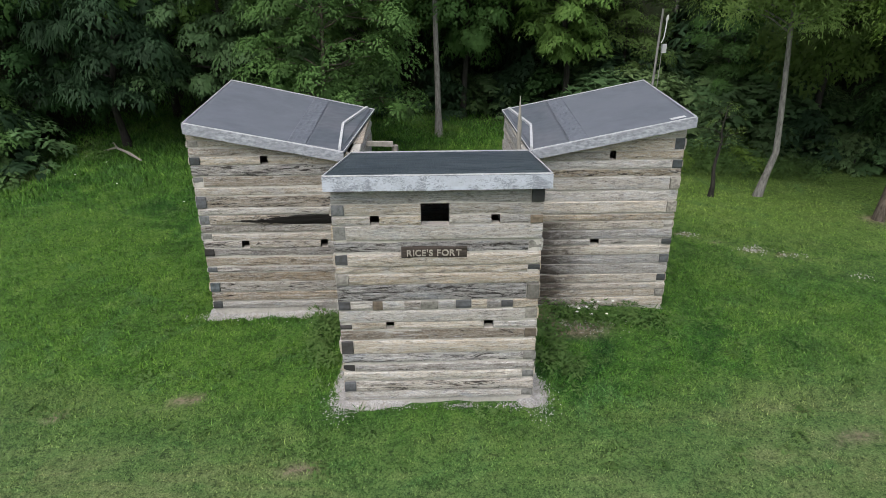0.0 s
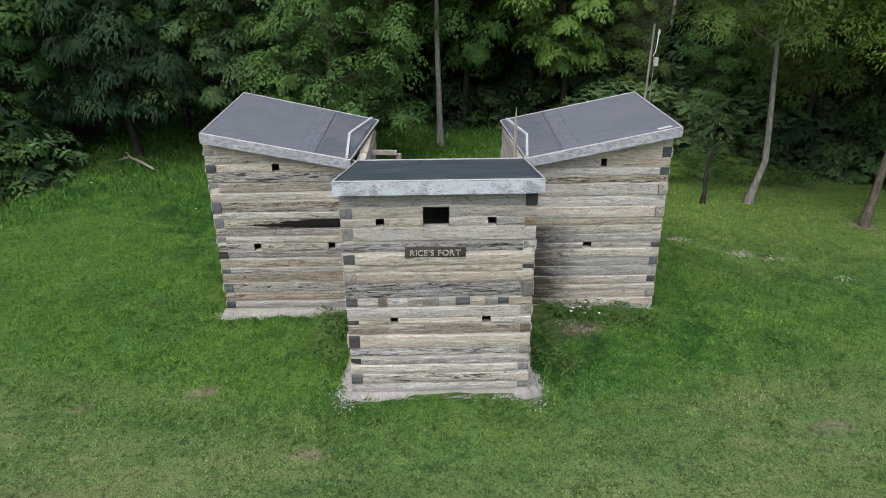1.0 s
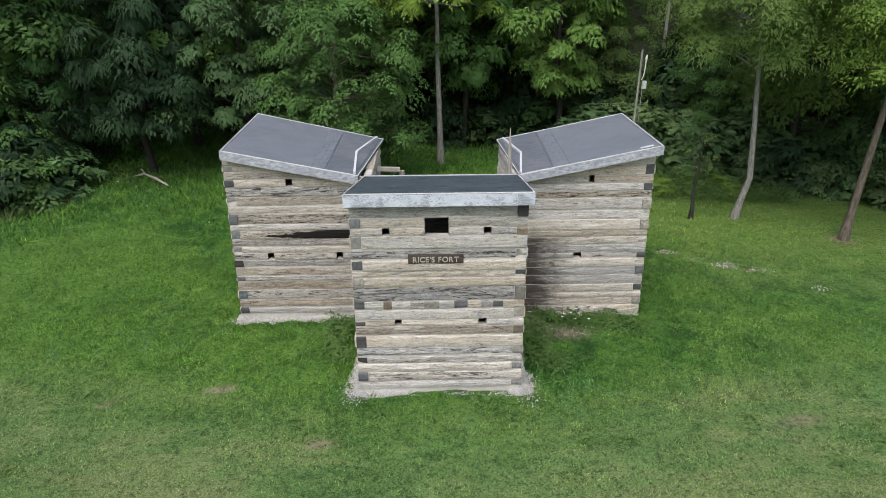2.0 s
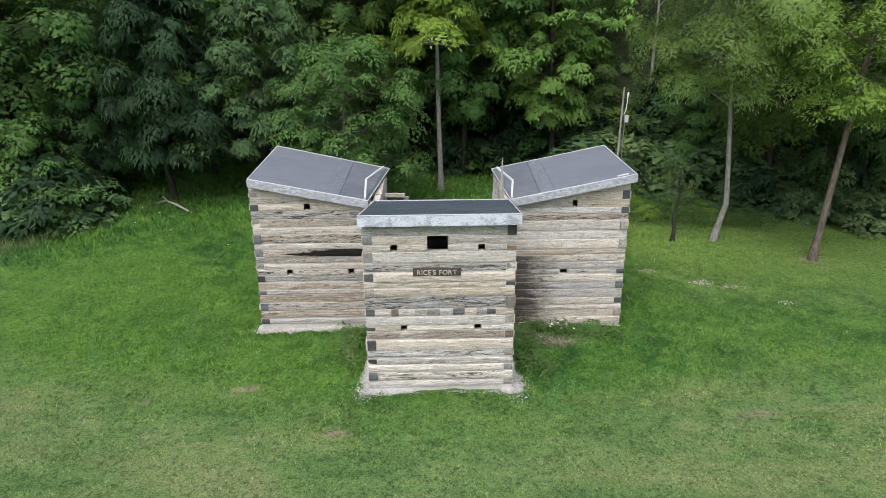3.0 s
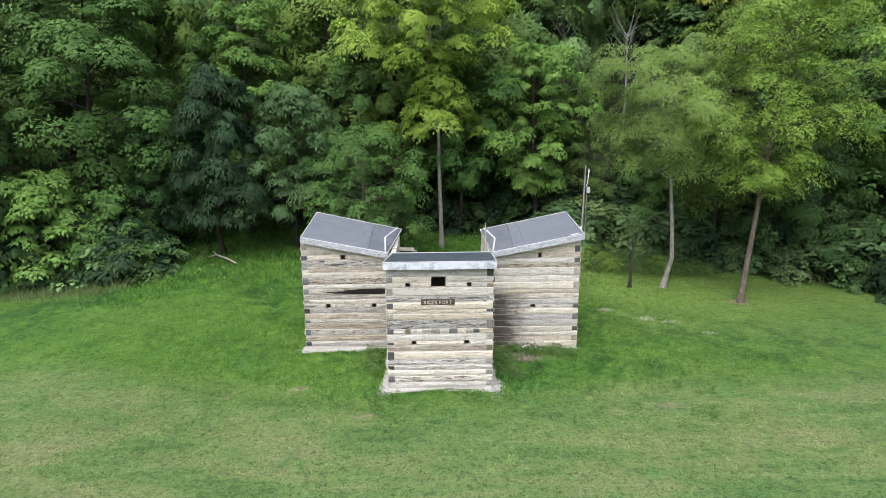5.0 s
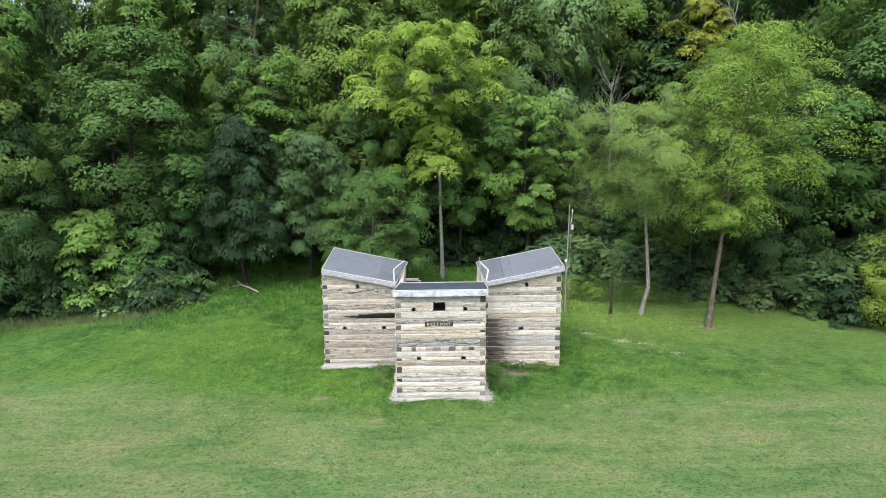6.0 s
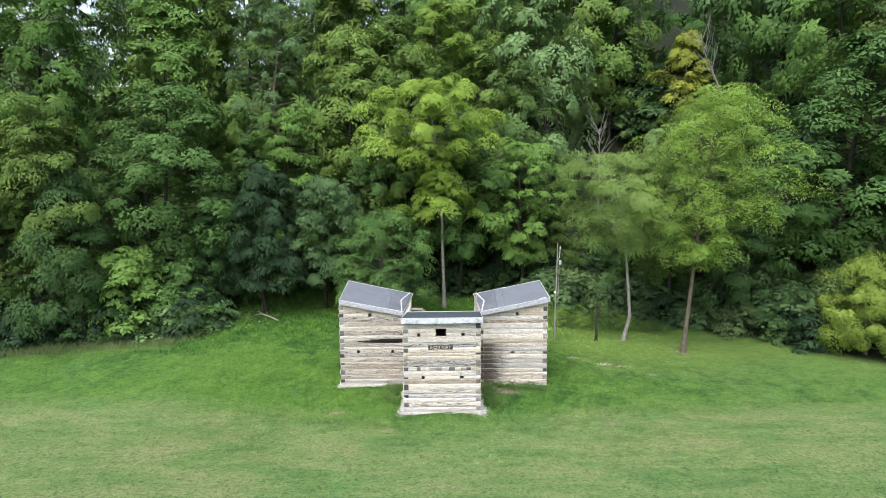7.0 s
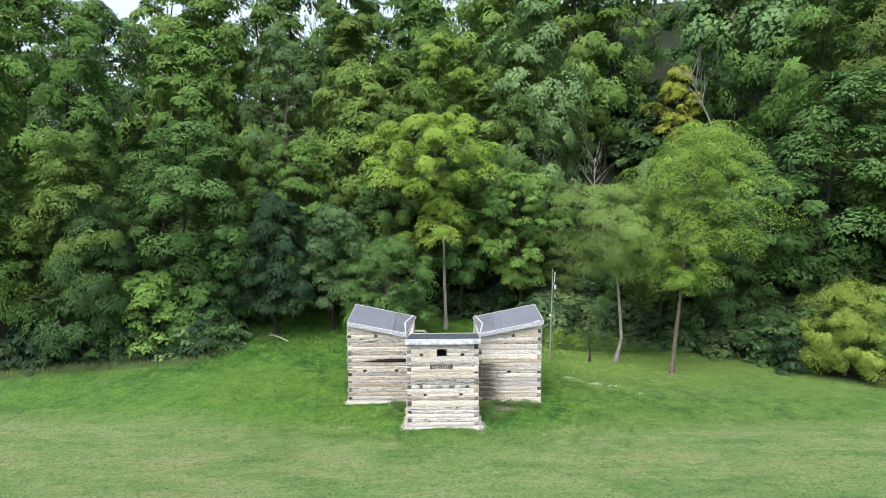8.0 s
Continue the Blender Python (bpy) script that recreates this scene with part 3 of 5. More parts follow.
def log_wall(parent, name, origin, turn, length, courses, openings, ends, top=None, stained=None, rotted=None, detail=True, seed=0, own_ends=True, patched=None):
    """A wall of stacked logs along its own x axis, outer face towards -y. courses: heights of the joints from the top down.
    ends: (parity at the start, parity at the end) of the courses in which the neighbouring wall's log comes through the corner."""
    base = courses[-1]
    wall = Shape()
    xs = sorted({0.03, length - 0.03, *[c for o in openings for c in o[1:3]]})
    zs = sorted({base - 0.25, *courses})
    cell = lambda i, k: 0 <= i < len(xs) - 1 and 0 <= k < len(zs) - 1 and not any(
        o0 - 1e-6 <= xs[i] and xs[i + 1] <= o1 + 1e-6 and courses[ci + 1] - 1e-6 <= zs[k] and zs[k + 1] <= courses[ci] + 1e-6 for ci, o0, o1 in openings)
    at, faces = {}, []
    def corner(i, k, y):
        key = (i, k, y)
        if key not in at:
            at[key] = len(at)
            z = zs[k] if top is None else min(zs[k], top(xs[i]) - 0.02)
            wall.v.append((xs[i], y, z))
        return at[key]
    for i in range(len(xs) - 1):
        for k in range(len(zs) - 1):
            if not cell(i, k):
                continue
            q = [(i, k), (i + 1, k), (i + 1, k + 1), (i, k + 1)]
            wall.f.append(tuple(corner(*p, -0.001) for p in q))
            wall.f.append(tuple(corner(*p, 0.15) for p in q[::-1]))
            for (di, dk), (p, r) in (((0, -1), (q[0], q[1])), ((1, 0), (q[1], q[2])), ((0, 1), (q[2], q[3])), ((-1, 0), (q[3], q[0]))):
                if not cell(i + di, k + dk):
                    wall.f.append((corner(*p, 0.15), corner(*r, 0.15), corner(*r, -0.001), corner(*p, -0.001)))
    core = wall.make(name, CHINK, parent, label="pale mortar chinking between the logs")
    core.matrix_local = pose(*origin, 0, 0, turn)
    for i in range(len(courses) - 1):
        z1, z0 = courses[i], courses[i + 1]
        h = z1 - z0 - 0.015
        x0 = 0.21 if i % 2 == ends[0] else 0.0
        x1 = length - (0.21 if i % 2 == ends[1] else 0.0)
        gaps = sorted((o0, o1) for ci, o0, o1 in openings if ci == i)
        runs, at = [], x0
        for o0, o1 in gaps:
            runs.append((at, o0))
            at = o1
        runs.append((at, x1))
        for q, (a, b_) in enumerate(runs):
            fn = None
            if top is not None:
                while b_ - a > 0.1 and top(b_) < z0 + 0.03:
                    b_ -= 0.05
                while b_ - a > 0.1 and top(a) < z0 + 0.03:
                    a += 0.05
                fn = (lambda x, a=a, z0=z0: top(a + x) - z0)
            if b_ - a < 0.12:
                continue
            pieces = [(a, b_, LOG)]
            if rotted and i == rotted[0]:
                pieces = [(a, b_, LOG_ROTTED)]
            elif patched and i == patched[0]:
                cut = [a]
                for w_ in patched[1]:
                    cut.append(min(b_, cut[-1] + w_))
                cut.append(b_)
                pieces = [(c0 + 0.004, c1 - 0.004, (LOG, END, LOG, LOG_STAINED, END)[k_ % 5] if k_ != 1 else END) for k_, (c0, c1) in enumerate(zip(cut[:-1], cut[1:])) if c1 - c0 > 0.08]
            elif stained and i in stained:
                pieces = [(a, b_, stained[i])]
            for a2, b2, mt in pieces:
                v, f = log(b2 - a2, h, 0.2, seed + i * 13 + q * 5 + int(a2 * 7), (lambda x, a2=a2, z0=z0: top(a2 + x) - z0) if top else None, detail)
                ob = mesh_object("log", v, f, mt, core)
                ob.location = (a2, -0.004 if mt is LOG_ROTTED else 0, z0 + 0.007)
        if own_ends:
            for side, parity in ((0.0, ends[0]), (length - 0.2, ends[1])):
                if i % 2 == parity and (top is None or top(side + 0.1) > z1 - 0.05):
                    v, f = log(0.195, h - 0.008, 0.2, seed + i * 17 + int(side), None, True)
                    ob = mesh_object("log_end", v, f, END, core, label="dark square end grain of a corner log")
                    ob.location = (side + 0.003, random.Random(seed + i).uniform(-0.03, 0.02), z0 + 0.010)
    return core


def sheet(corners, nu, nv, thick, wrinkle=0.0, seed=0):
    """A roof sheet over four corners (a, b along u at v = 0; d, c at v = 1), with some unevenness."""
    a, b_, c, d = [Vector(p) for p in corners]
    top, bot = [], []
    for j in range(nv + 1):
        for i in range(nu + 1):
            u, w = i / nu, j / nv
            p = a * (1 - u) * (1 - w) + b_ * u * (1 - w) + c * u * w + d * (1 - u) * w
            q = noise.noise((u * 5 + seed, w * 5, seed)) * 0.012 + wrinkle * noise.noise((u * 6 + seed, w * 34, 4.0))
            if i in (0, nu) or j in (0, nv):
                q *= 0.2
            top.append(p + Vector((0, 0, q)))
            bot.append(p - Vector((0, 0, thick)))
    n = len(top)
    f = []
    at = lambda i, j: j * (nu + 1) + i
    for j in range(nv):
        for i in range(nu):
            q = (at(i, j), at(i + 1, j), at(i + 1, j + 1), at(i, j + 1))
            f.append(q)
            f.append(tuple(n + k for k in q[::-1]))
    rim = [at(i, 0) for i in range(nu)] + [at(nu, j) for j in range(nv)] + [at(i, nv) for i in range(nu, 0, -1)] + [at(0, j) for j in range(nv, 0, -1)]
    for k, p in enumerate(rim):
        r = rim[(k + 1) % len(rim)]
        f.append((p, n + p, n + r, r))
    return top + bot, f


def fascia_board(roof, a, b_, height, mat_, label):
    """A board hung under the roof's edge from a to b, worn along its lower edge."""
    a, b_ = Vector(a), Vector(b_)
    d = b_ - a
    out = Vector((d.y, -d.x, 0)).normalized() * 0.018
    nx = 24
    v, f = [], []
    for i in range(nx + 1):
        p = a + d * (i / nx)
        low = height + 0.012 * noise.noise((i * 0.7, a.x, a.y))
        wav = out * (0.25 * noise.noise((i * 0.4, a.y, 7.0)))
        v += [p + out + wav, p + out + wav - Vector((0, 0, low)), p - out - Vector((0, 0, low)), p - out]
    for i in range(nx):
        for j in range(4):
            j2 = (j + 1) % 4
            f.append((i * 4 + j, (i + 1) * 4 + j, (i + 1) * 4 + j2, i * 4 + j2))
    f.append((0, 1, 2, 3))
    f.append((nx * 4 + 3, nx * 4 + 2, nx * 4 + 1, nx * 4))
    return mesh_object("fascia", v, f, mat_, roof, label=label)


def edge_strips(roof, corners):
    pts = [Vector(p) + Vector((0, 0, 0.012)) for p in corners]
    for k in range(4):
        s = Shape()
        s.strip(pts[k], pts[(k + 1) % 4], 0.016, 0.020)
        s.make("edge_strip", EDGE, roof, label="thin pale metal drip edge")


def floor_boards(house, x0, x1, y0, y1, z):
    s = Shape()
    s.box(x0, x1, y0, y1, z - 0.06, z)
    s.make("upper_floor", INSIDE, house)


F_COURSES = [3.97, 3.76, 3.56, 3.40, 3.14, 2.92, 2.69, 2.55, 2.35, 2.05, 1.87, 1.64, 1.49, 1.29, 1.02, 0.83, 0.65, 0.46, 0.24, 0.06]
L_COURSES = [4.22, 4.08, 3.93, 3.76, 3.58, 3.35, 3.12, 2.94, 2.67, 2.52, 2.30, 2.13, 1.94, 1.77, 1.59, 1.35, 1.21, 0.98, 0.75, 0.53, 0.34]
R_COURSES = [4.20, 3.96, 3.69, 3.50, 3.31, 3.14, 2.85, 2.60, 2.33, 2.15, 1.96, 1.73, 1.59, 1.35, 1.13, 0.88, 0.67, 0.50, 0.30, 0.07]


def gate_blockhouse():
    house = tagged(empty("blockhouse", pose(0, 0, 0)), "small square blockhouse of weathered logs with dark flat roof", "blockhouse", "blockhouses of the fort")
    x0, x1, back = -1.69, 1.66, 2.55
    W = x1 - x0
    tops = [4.03] + F_COURSES[1:]
    roofz = lambda y: 4.24 - 0.135 * (y + 0.22)
    log_wall(house, "wall", (x0, 0, 0), 0, W, tops,
             [(1, 1.404, 1.856), (2, 1.404, 1.856), (2, 0.60, 0.745), (2, 2.52, 2.665), (11, 0.78, 0.92), (11, 2.445, 2.61)], (1, 0), stained={4: LOG_CRACKED, 8: LOG_CRACKED, 12: LOG_STAINED, 14: LOG_CRACKED, 15: LOG_STAINED, 17: LOG_CRACKED}, seed=100,
             patched=(9, (0.36, 0.17, 0.36, 0.27, 0.30, 0.29, 0.27, 0.26, 0.24, 0.20)))
    side_top = lambda u: roofz(u) - 0.09
    log_wall(house, "wall", (x1, 0, 0), 90, back, tops, [], (1, 0), top=side_top, detail=False, seed=300, own_ends=False)
    log_wall(house, "wall", (x0, back, 0), -90, back, tops, [], (1, 0), top=lambda u: roofz(back - u) - 0.09, detail=False, seed=400, own_ends=False)
    log_wall(house, "wall", (x1, back, 0), 180, W, tops, [], (0, 1), top=lambda u: roofz(back) - 0.09, detail=False, seed=500)
    floor_boards(house, x0 + 0.2, x1 - 0.2, 0.2, back - 0.2, 2.2)
    c = [(-1.75, -0.2, 4.27), (1.73, -0.2, 4.27), (1.82, 2.66, 3.885), (-1.62, 2.66, 3.885)]
    v, f = sheet(c, 24, 40, 0.05, 0.012, 2.0)
    roof = mesh_object("roof", v, f, MEMBRANE_DARK, house, True, "dark streaked rubber roof membrane")
    fascia_board(roof, (-1.76, -0.2, 4.265), (1.74, -0.2, 4.265), 0.225, FASCIA, "white fascia board with flaking paint")
    fascia_board(roof, (1.72, -0.17, 4.255), (1.81, 2.66, 3.87), 0.16, FASCIA, "white fascia board with flaking paint")
    fascia_board(roof, (-1.62, 2.66, 3.87), (-1.74, -0.17, 4.255), 0.16, FASCIA, "white fascia board with flaking paint")
    edge_strips(roof, c)
    sign = tagged(empty("name_board", pose(-0.08, -0.03, 2.94)), "dark wooden name board with raised pale letters", "sign")
    v, f = log(1.06, 0.20, 0.035, 77)
    board = mesh_object("board", v, f, BOARD, sign)
    board.location = (-0.53, 0.012, -0.10)
    at, made = 0.0, []
    for ch in "RICE'S FORT":
        if ch == " ":
            at += 0.055
            continue
        cu = bpy.data.curves.new("letter", "FONT")
        cu.body, cu.size, cu.extrude, cu.offset = ch, 0.150, 0.010, 0.002
        tmp = new("letter_curve", cu)
        bpy.context.view_layer.update()
        me = bpy.data.meshes.new_from_object(tmp.evaluated_get(bpy.context.evaluated_depsgraph_get()))
        bpy.data.objects.remove(tmp)
        me.materials.clear()
        me.materials.append(LETTER)
        x0, x1 = min(v.co.x for v in me.vertices), max(v.co.x for v in me.vertices)
        made.append((me, at - x0))
        at += x1 - x0 + 0.015
    for me, x in made:
        ob = new("letter", me)
        ob.parent = sign
        ob.matrix_local = pose(x - (at - 0.015) / 2, -0.040, -0.053, 90, 0, 0)
    return house


def wing(mirror, courses, x_in, x_out, front, back, roof_corners, openings, curb, label, stained, rotted, seed):
    house = tagged(empty("blockhouse", pose(0, 0, 0)), label, "blockhouse", "blockhouses of the fort")
    x0, x1 = min(x_in, x_out), max(x_in, x_out)
    a, b_, c, d = [Vector(p) for p in roof_corners]      # inner front, outer front, outer back, inner back
    def roof_z(x, y):
        w = (y - a.y) / (d.y - a.y)
        xi, xo = a.x + (d.x - a.x) * w, b_.x + (c.x - b_.x) * w
        u = (x - xi) / (xo - xi)
        return a.z * (1 - u) * (1 - w) + b_.z * u * (1 - w) + c.z * u * w + d.z * (1 - u) * w
    par = (1, 0) if mirror else (0, 1)
    log_wall(house, "wall", (x0, front, 0), 0, x1 - x0, courses, openings, par, top=lambda u: roof_z(x0 + u, front) - 0.07, stained=stained, rotted=rotted, seed=seed)
    log_wall(house, "wall", (x1, front, 0), 90, back - front, courses, [], par, top=lambda u: roof_z(x1, front + u) - 0.07, detail=False, seed=seed + 50, own_ends=False)
    log_wall(house, "wall", (x0, back, 0), -90, back - front, courses, [], par, top=lambda u: roof_z(x0, back - u) - 0.07, detail=False, seed=seed + 90, own_ends=False)
    log_wall(house, "wall", (x1, back, 0), 180, x1 - x0, courses, [], par, top=lambda u: roof_z(x1 - u, back) - 0.07, detail=False, seed=seed + 130)
    floor_boards(house, x0 + 0.2, x1 - 0.2, front + 0.2, back - 0.2, 2.35)
    order = [a, b_, c, d] if b_.x > a.x else [b_, a, d, c]
    v, f = sheet(order, 30, 30, 0.05, 0.004, seed * 0.1)
    roof = mesh_object("roof", v, f, MEMBRANE, house, True, "smooth grey rubber roof membrane")
    # a second sheet lapped over the inner third
    P = lambda u, w, lift: Vector((a.x * (1 - u) * (1 - w) + b_.x * u * (1 - w) + c.x * u * w + d.x * (1 - u) * w,
                                   a.y * (1 - u) * (1 - w) + b_.y * u * (1 - w) + c.y * u * w + d.y * (1 - u) * w,
                                   a.z * (1 - u) * (1 - w) + b_.z * u * (1 - w) + c.z * u * w + d.z * (1 - u) * w + lift))
    q = [P(0.02, 0.01, 0.016), P(0.24, 0.01, 0.016), P(0.31, 0.985, 0.016), P(0.02, 0.985, 0.016)]
    if b_.x < a.x:
        q = [q[1], q[0], q[3], q[2]]
    v, f = sheet(q, 16, 60, 0.012, 0.012, seed * 0.2)
    mesh_object("lapped_sheet", v, f, MEMBRANE_LAP, roof, True, "lapped strip of roof membrane")
    q = [P(0.245, 0.012, 0.012), P(0.36, 0.012, 0.010), P(0.42, 0.98, 0.010), P(0.315, 0.98, 0.012)]
    if b_.x < a.x:
        q = [q[1], q[0], q[3], q[2]]
    v, f = sheet(q, 12, 90, 0.006, 0.034, seed * 0.3 + 5)
    mesh_object("rippled_strip", v, f, MEMBRANE, roof, True, "rippled strip of roof membrane")
    fh = 0.195
    if b_.x > a.x:
        fascia_board(roof, a + Vector((0, -0.01, 0)), b_ + Vector((0.02, -0.01, 0)), fh, FASCIA_WING, "grey fascia board with worn paint")
        fascia_board(roof, b_, c, 0.14, FASCIA_WING, "grey fascia board with worn paint")
    else:
        fascia_board(roof, b_ + Vector((-0.02, -0.01, 0)), a + Vector((0, -0.01, 0)), fh, FASCIA_WING, "grey fascia board with worn paint")
        fascia_board(roof, c, b_, 0.14, FASCIA_WING, "grey fascia board with worn paint")
    edge_strips(roof, [a, b_, c, d])
    s = Shape()
    pts = [Vector((x, y, roof_z(x, y) + 0.04)) for x, y in curb]
    s.strip(pts[0], pts[1], 0.055, 0.05)
    s.strip(pts[1], pts[2], 0.055, 0.05)
    s.make("curb", EDGE, roof, label="pale raised curb strip with a bend")
    if b_.x > a.x:
        s = Shape()
        s.strip(P(0.86, 0.045, 0.012), P(0.95, 0.05, 0.012), 0.10, 0.012)
        s.make("patch", EDGE, roof, label="small pale patch of flashing")
    return house


gate_blockhouse()
wing(True, L_COURSES, -1.55, -4.88, 3.0, 6.35, [(-1.80, 2.80, 3.86), (-4.83, 2.80, 4.46), (-4.86, 6.47, 4.72), (-1.44, 6.45, 3.98)],
     [(3, 1.39, 1.545), (12, 0.80, 0.96), (12, 2.45, 2.60)], [(-1.88, 2.86), (-2.0, 4.6), (-1.62, 6.4)],
     "square blockhouse of grey weathered logs with one rotted log", {2: LOG_STAINED, 4: LOG_CRACKED, 5: LOG_STAINED, 7: LOG_CRACKED, 10: LOG_STAINED, 12: LOG_CRACKED, 13: LOG_STAINED, 14: LOG_STAINED, 15: LOG_STAINED, 16: LOG_STAINED, 17: LOG_CRACKED, 18: LOG_STAINED}, (9, 0.95), 700)
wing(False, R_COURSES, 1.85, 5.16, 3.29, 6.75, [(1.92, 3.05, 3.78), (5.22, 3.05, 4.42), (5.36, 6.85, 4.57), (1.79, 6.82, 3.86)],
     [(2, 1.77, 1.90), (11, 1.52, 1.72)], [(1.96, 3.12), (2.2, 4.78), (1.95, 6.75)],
     "square blockhouse of grey weathered logs under a sloping grey roof", {4: LOG_CRACKED, 9: LOG_CORNER, 10: LOG_CORNER, 11: LOG_CORNER, 12: LOG_CORNER, 13: LOG_CORNER, 14: LOG_CORNER, 15: LOG_CORNER, 16: LOG_CORNER, 17: LOG_CORNER, 18: LOG_CORNER}, None, 1500)


# ---- foot of the walls: gravel, chips, stake, rail ----
def gravel_apron(name, pts, width, lift, label):
    """A low uneven bank of gravel along a line of points."""
    rng = random.Random(len(pts) * 7 + int(width * 100))
    v, f = [], []
    fine = []
    for (ax, ay), (bx, by) in zip(pts[:-1], pts[1:]):
        k = max(2, int(math.hypot(bx - ax, by - ay) / 0.15))
        fine += [(ax + (bx - ax) * i / k, ay + (by - ay) * i / k) for i in range(k)]
    fine.append(pts[-1])
    m = len(fine)
    for i, (x, y) in enumerate(fine):
        p, q = fine[max(i - 1, 0)], fine[min(i + 1, m - 1)]
        dx, dy = q[0] - p[0], q[1] - p[1]
        r = math.hypot(dx, dy)
        ox, oy = dy / r, -dx / r
        w = width * (0.75 + 0.7 * noise.noise((x * 1.3, y * 1.3, 2.0)) + 0.5 * noise.noise((x * 4.0, y * 4.0, 6.0))) * min(1, 0.3 + i / 3, 0.3 + (m - 1 - i) / 3)
        for j in range(6):
            t = j / 5
            px, py = x + ox * (w * t - 0.12), y + oy * (w * t - 0.12)
            z = gz(px, py) + lift * (1 - t) - 0.05 * t * t + rng.uniform(-0.012, 0.012) + 0.01
            v.append((px, py, z))
    for i in range(m - 1):
        for j in range(5):
            f.append((i * 6 + j, i * 6 + j + 1, (i + 1) * 6 + j + 1, (i + 1) * 6 + j))
    ob = mesh_object(name, v, f, GRAVEL, None, True)
    tagged(ob, label, "gravel", kind="stuff")


gravel_apron("gravel_bank", [(-1.75, 2.4), (-1.76, 1.2), (-1.74, 0.02), (-1.2, -0.02), (-0.5, -0.02)], 0.50, 0.07, "pale gravel bank at the foot of a log wall")
gravel_apron("gravel_bank", [(0.1, -0.02), (0.7, -0.02)], 0.24, 0.05, "pale gravel bank at the foot of a log wall")
gravel_apron("gravel_bank", [(1.2, -0.02), (1.72, 0.02), (1.74, 1.2), (1.76, 2.6)], 0.50, 0.07, "pale gravel bank at the foot of a log wall")
gravel_apron("gravel_bank", [(-4.95, 3.9), (-4.92, 2.97), (-3.6, 2.96), (-1.9, 2.98)], 0.34, 0.10, "pale gravel bank at the foot of a log wall")
gravel_apron("gravel_bank", [(1.9, 3.25), (3.2, 3.27), (5.2, 3.27), (5.22, 4.4)], 0.34, 0.03, "pale gravel bank at the foot of a log wall")


def chips():
    rng = np.random.default_rng(11)
    pts = []
    for (cx, cy, sx, sy, k) in ((-1.78, -0.02, 0.13, 0.20, 650), (1.78, 0.05, 0.13, 0.26, 800), (0.4, -0.17, 0.2, 0.05, 160), (-0.95, -0.17, 0.3, 0.05, 160), (1.3, -0.2, 0.2, 0.06, 160),
                                (-4.6, 2.80, 0.3, 0.08, 300), (-3.0, 2.75, 0.6, 0.09, 420), (3.1, 2.35, 0.4, 0.18, 260), (8.95, 6.6, 0.22, 0.12, 110), (7.5, 7.7, 0.2, 0.1, 60), (9.8, 6.2, 0.25, 0.1, 40), (10.95, 4.95, 0.14, 0.1, 40)):
        pts.append(np.stack([rng.normal(cx, sx, k), rng.normal(cy, sy, k)], -1))
    pts = np.concatenate(pts)
    s = Shape()
    for x, y in pts:
        if -1.66 < x < 1.63 and 0.02 < y < 2.5:
            continue
        r = rng.uniform(0.005, 0.014) * (1.7 if x > 6 else 1.0)
        c = np.array((x, y, gz(x, y) + (0.03 if x > 6 else 0.06) + r * 0.3 + (0.08 if y > 2.6 and x < -2 else 0)))
        o = rng.normal(0, 0.25, (6, 3)) * r
        base = np.array([(r, 0, 0), (-r, 0, 0), (0, r, 0), (0, -r, 0), (0, 0, r * 0.7), (0, 0, -r)]) + o + c
        s.add(base, [(0, 2, 4), (2, 1, 4), (1, 3, 4), (3, 0, 4), (2, 0, 5), (1, 2, 5), (3, 1, 5), (0, 3, 5)])
    tagged(s.make("stone_chips", PEBBLE), "scattered white limestone chips in the grass", "gravel", kind="stuff")


chips()

stake = Shape()
stake.tube([(1.70, 3.02, gz(1.7, 3.02) - 0.1), (1.69, 3.03, 2.2), (1.68, 3.04, 4.35), (1.675, 3.04, 4.88)], [0.05, 0.05, 0.042, 0.006], 7)
tagged(stake.make("pointed_stake", DEADWOOD), "tall grey pointed wooden stake between two blockhouses", "stake")


def gate_frame():
    gate = tagged(empty("gate_frame", pose(-1.5, 4.55, 0)), "pale wooden post and beam standing off a log wall", "gate frame")
    s = Shape()
    s.tube([(0.62, 0.12, gz(-0.9, 4.6) - 0.1), (0.63, 0.12, 1.8), (0.62, 0.12, 3.52)], [0.085, 0.08, 0.075], 8)
    s.make("post", DEADWOOD, gate)
    s = Shape()
    s.strip((0.0, 0.0, 3.60), (0.58, 0.06, 3.57), 0.11, 0.10)
    s.make("beam", DEADWOOD, gate)


gate_frame()


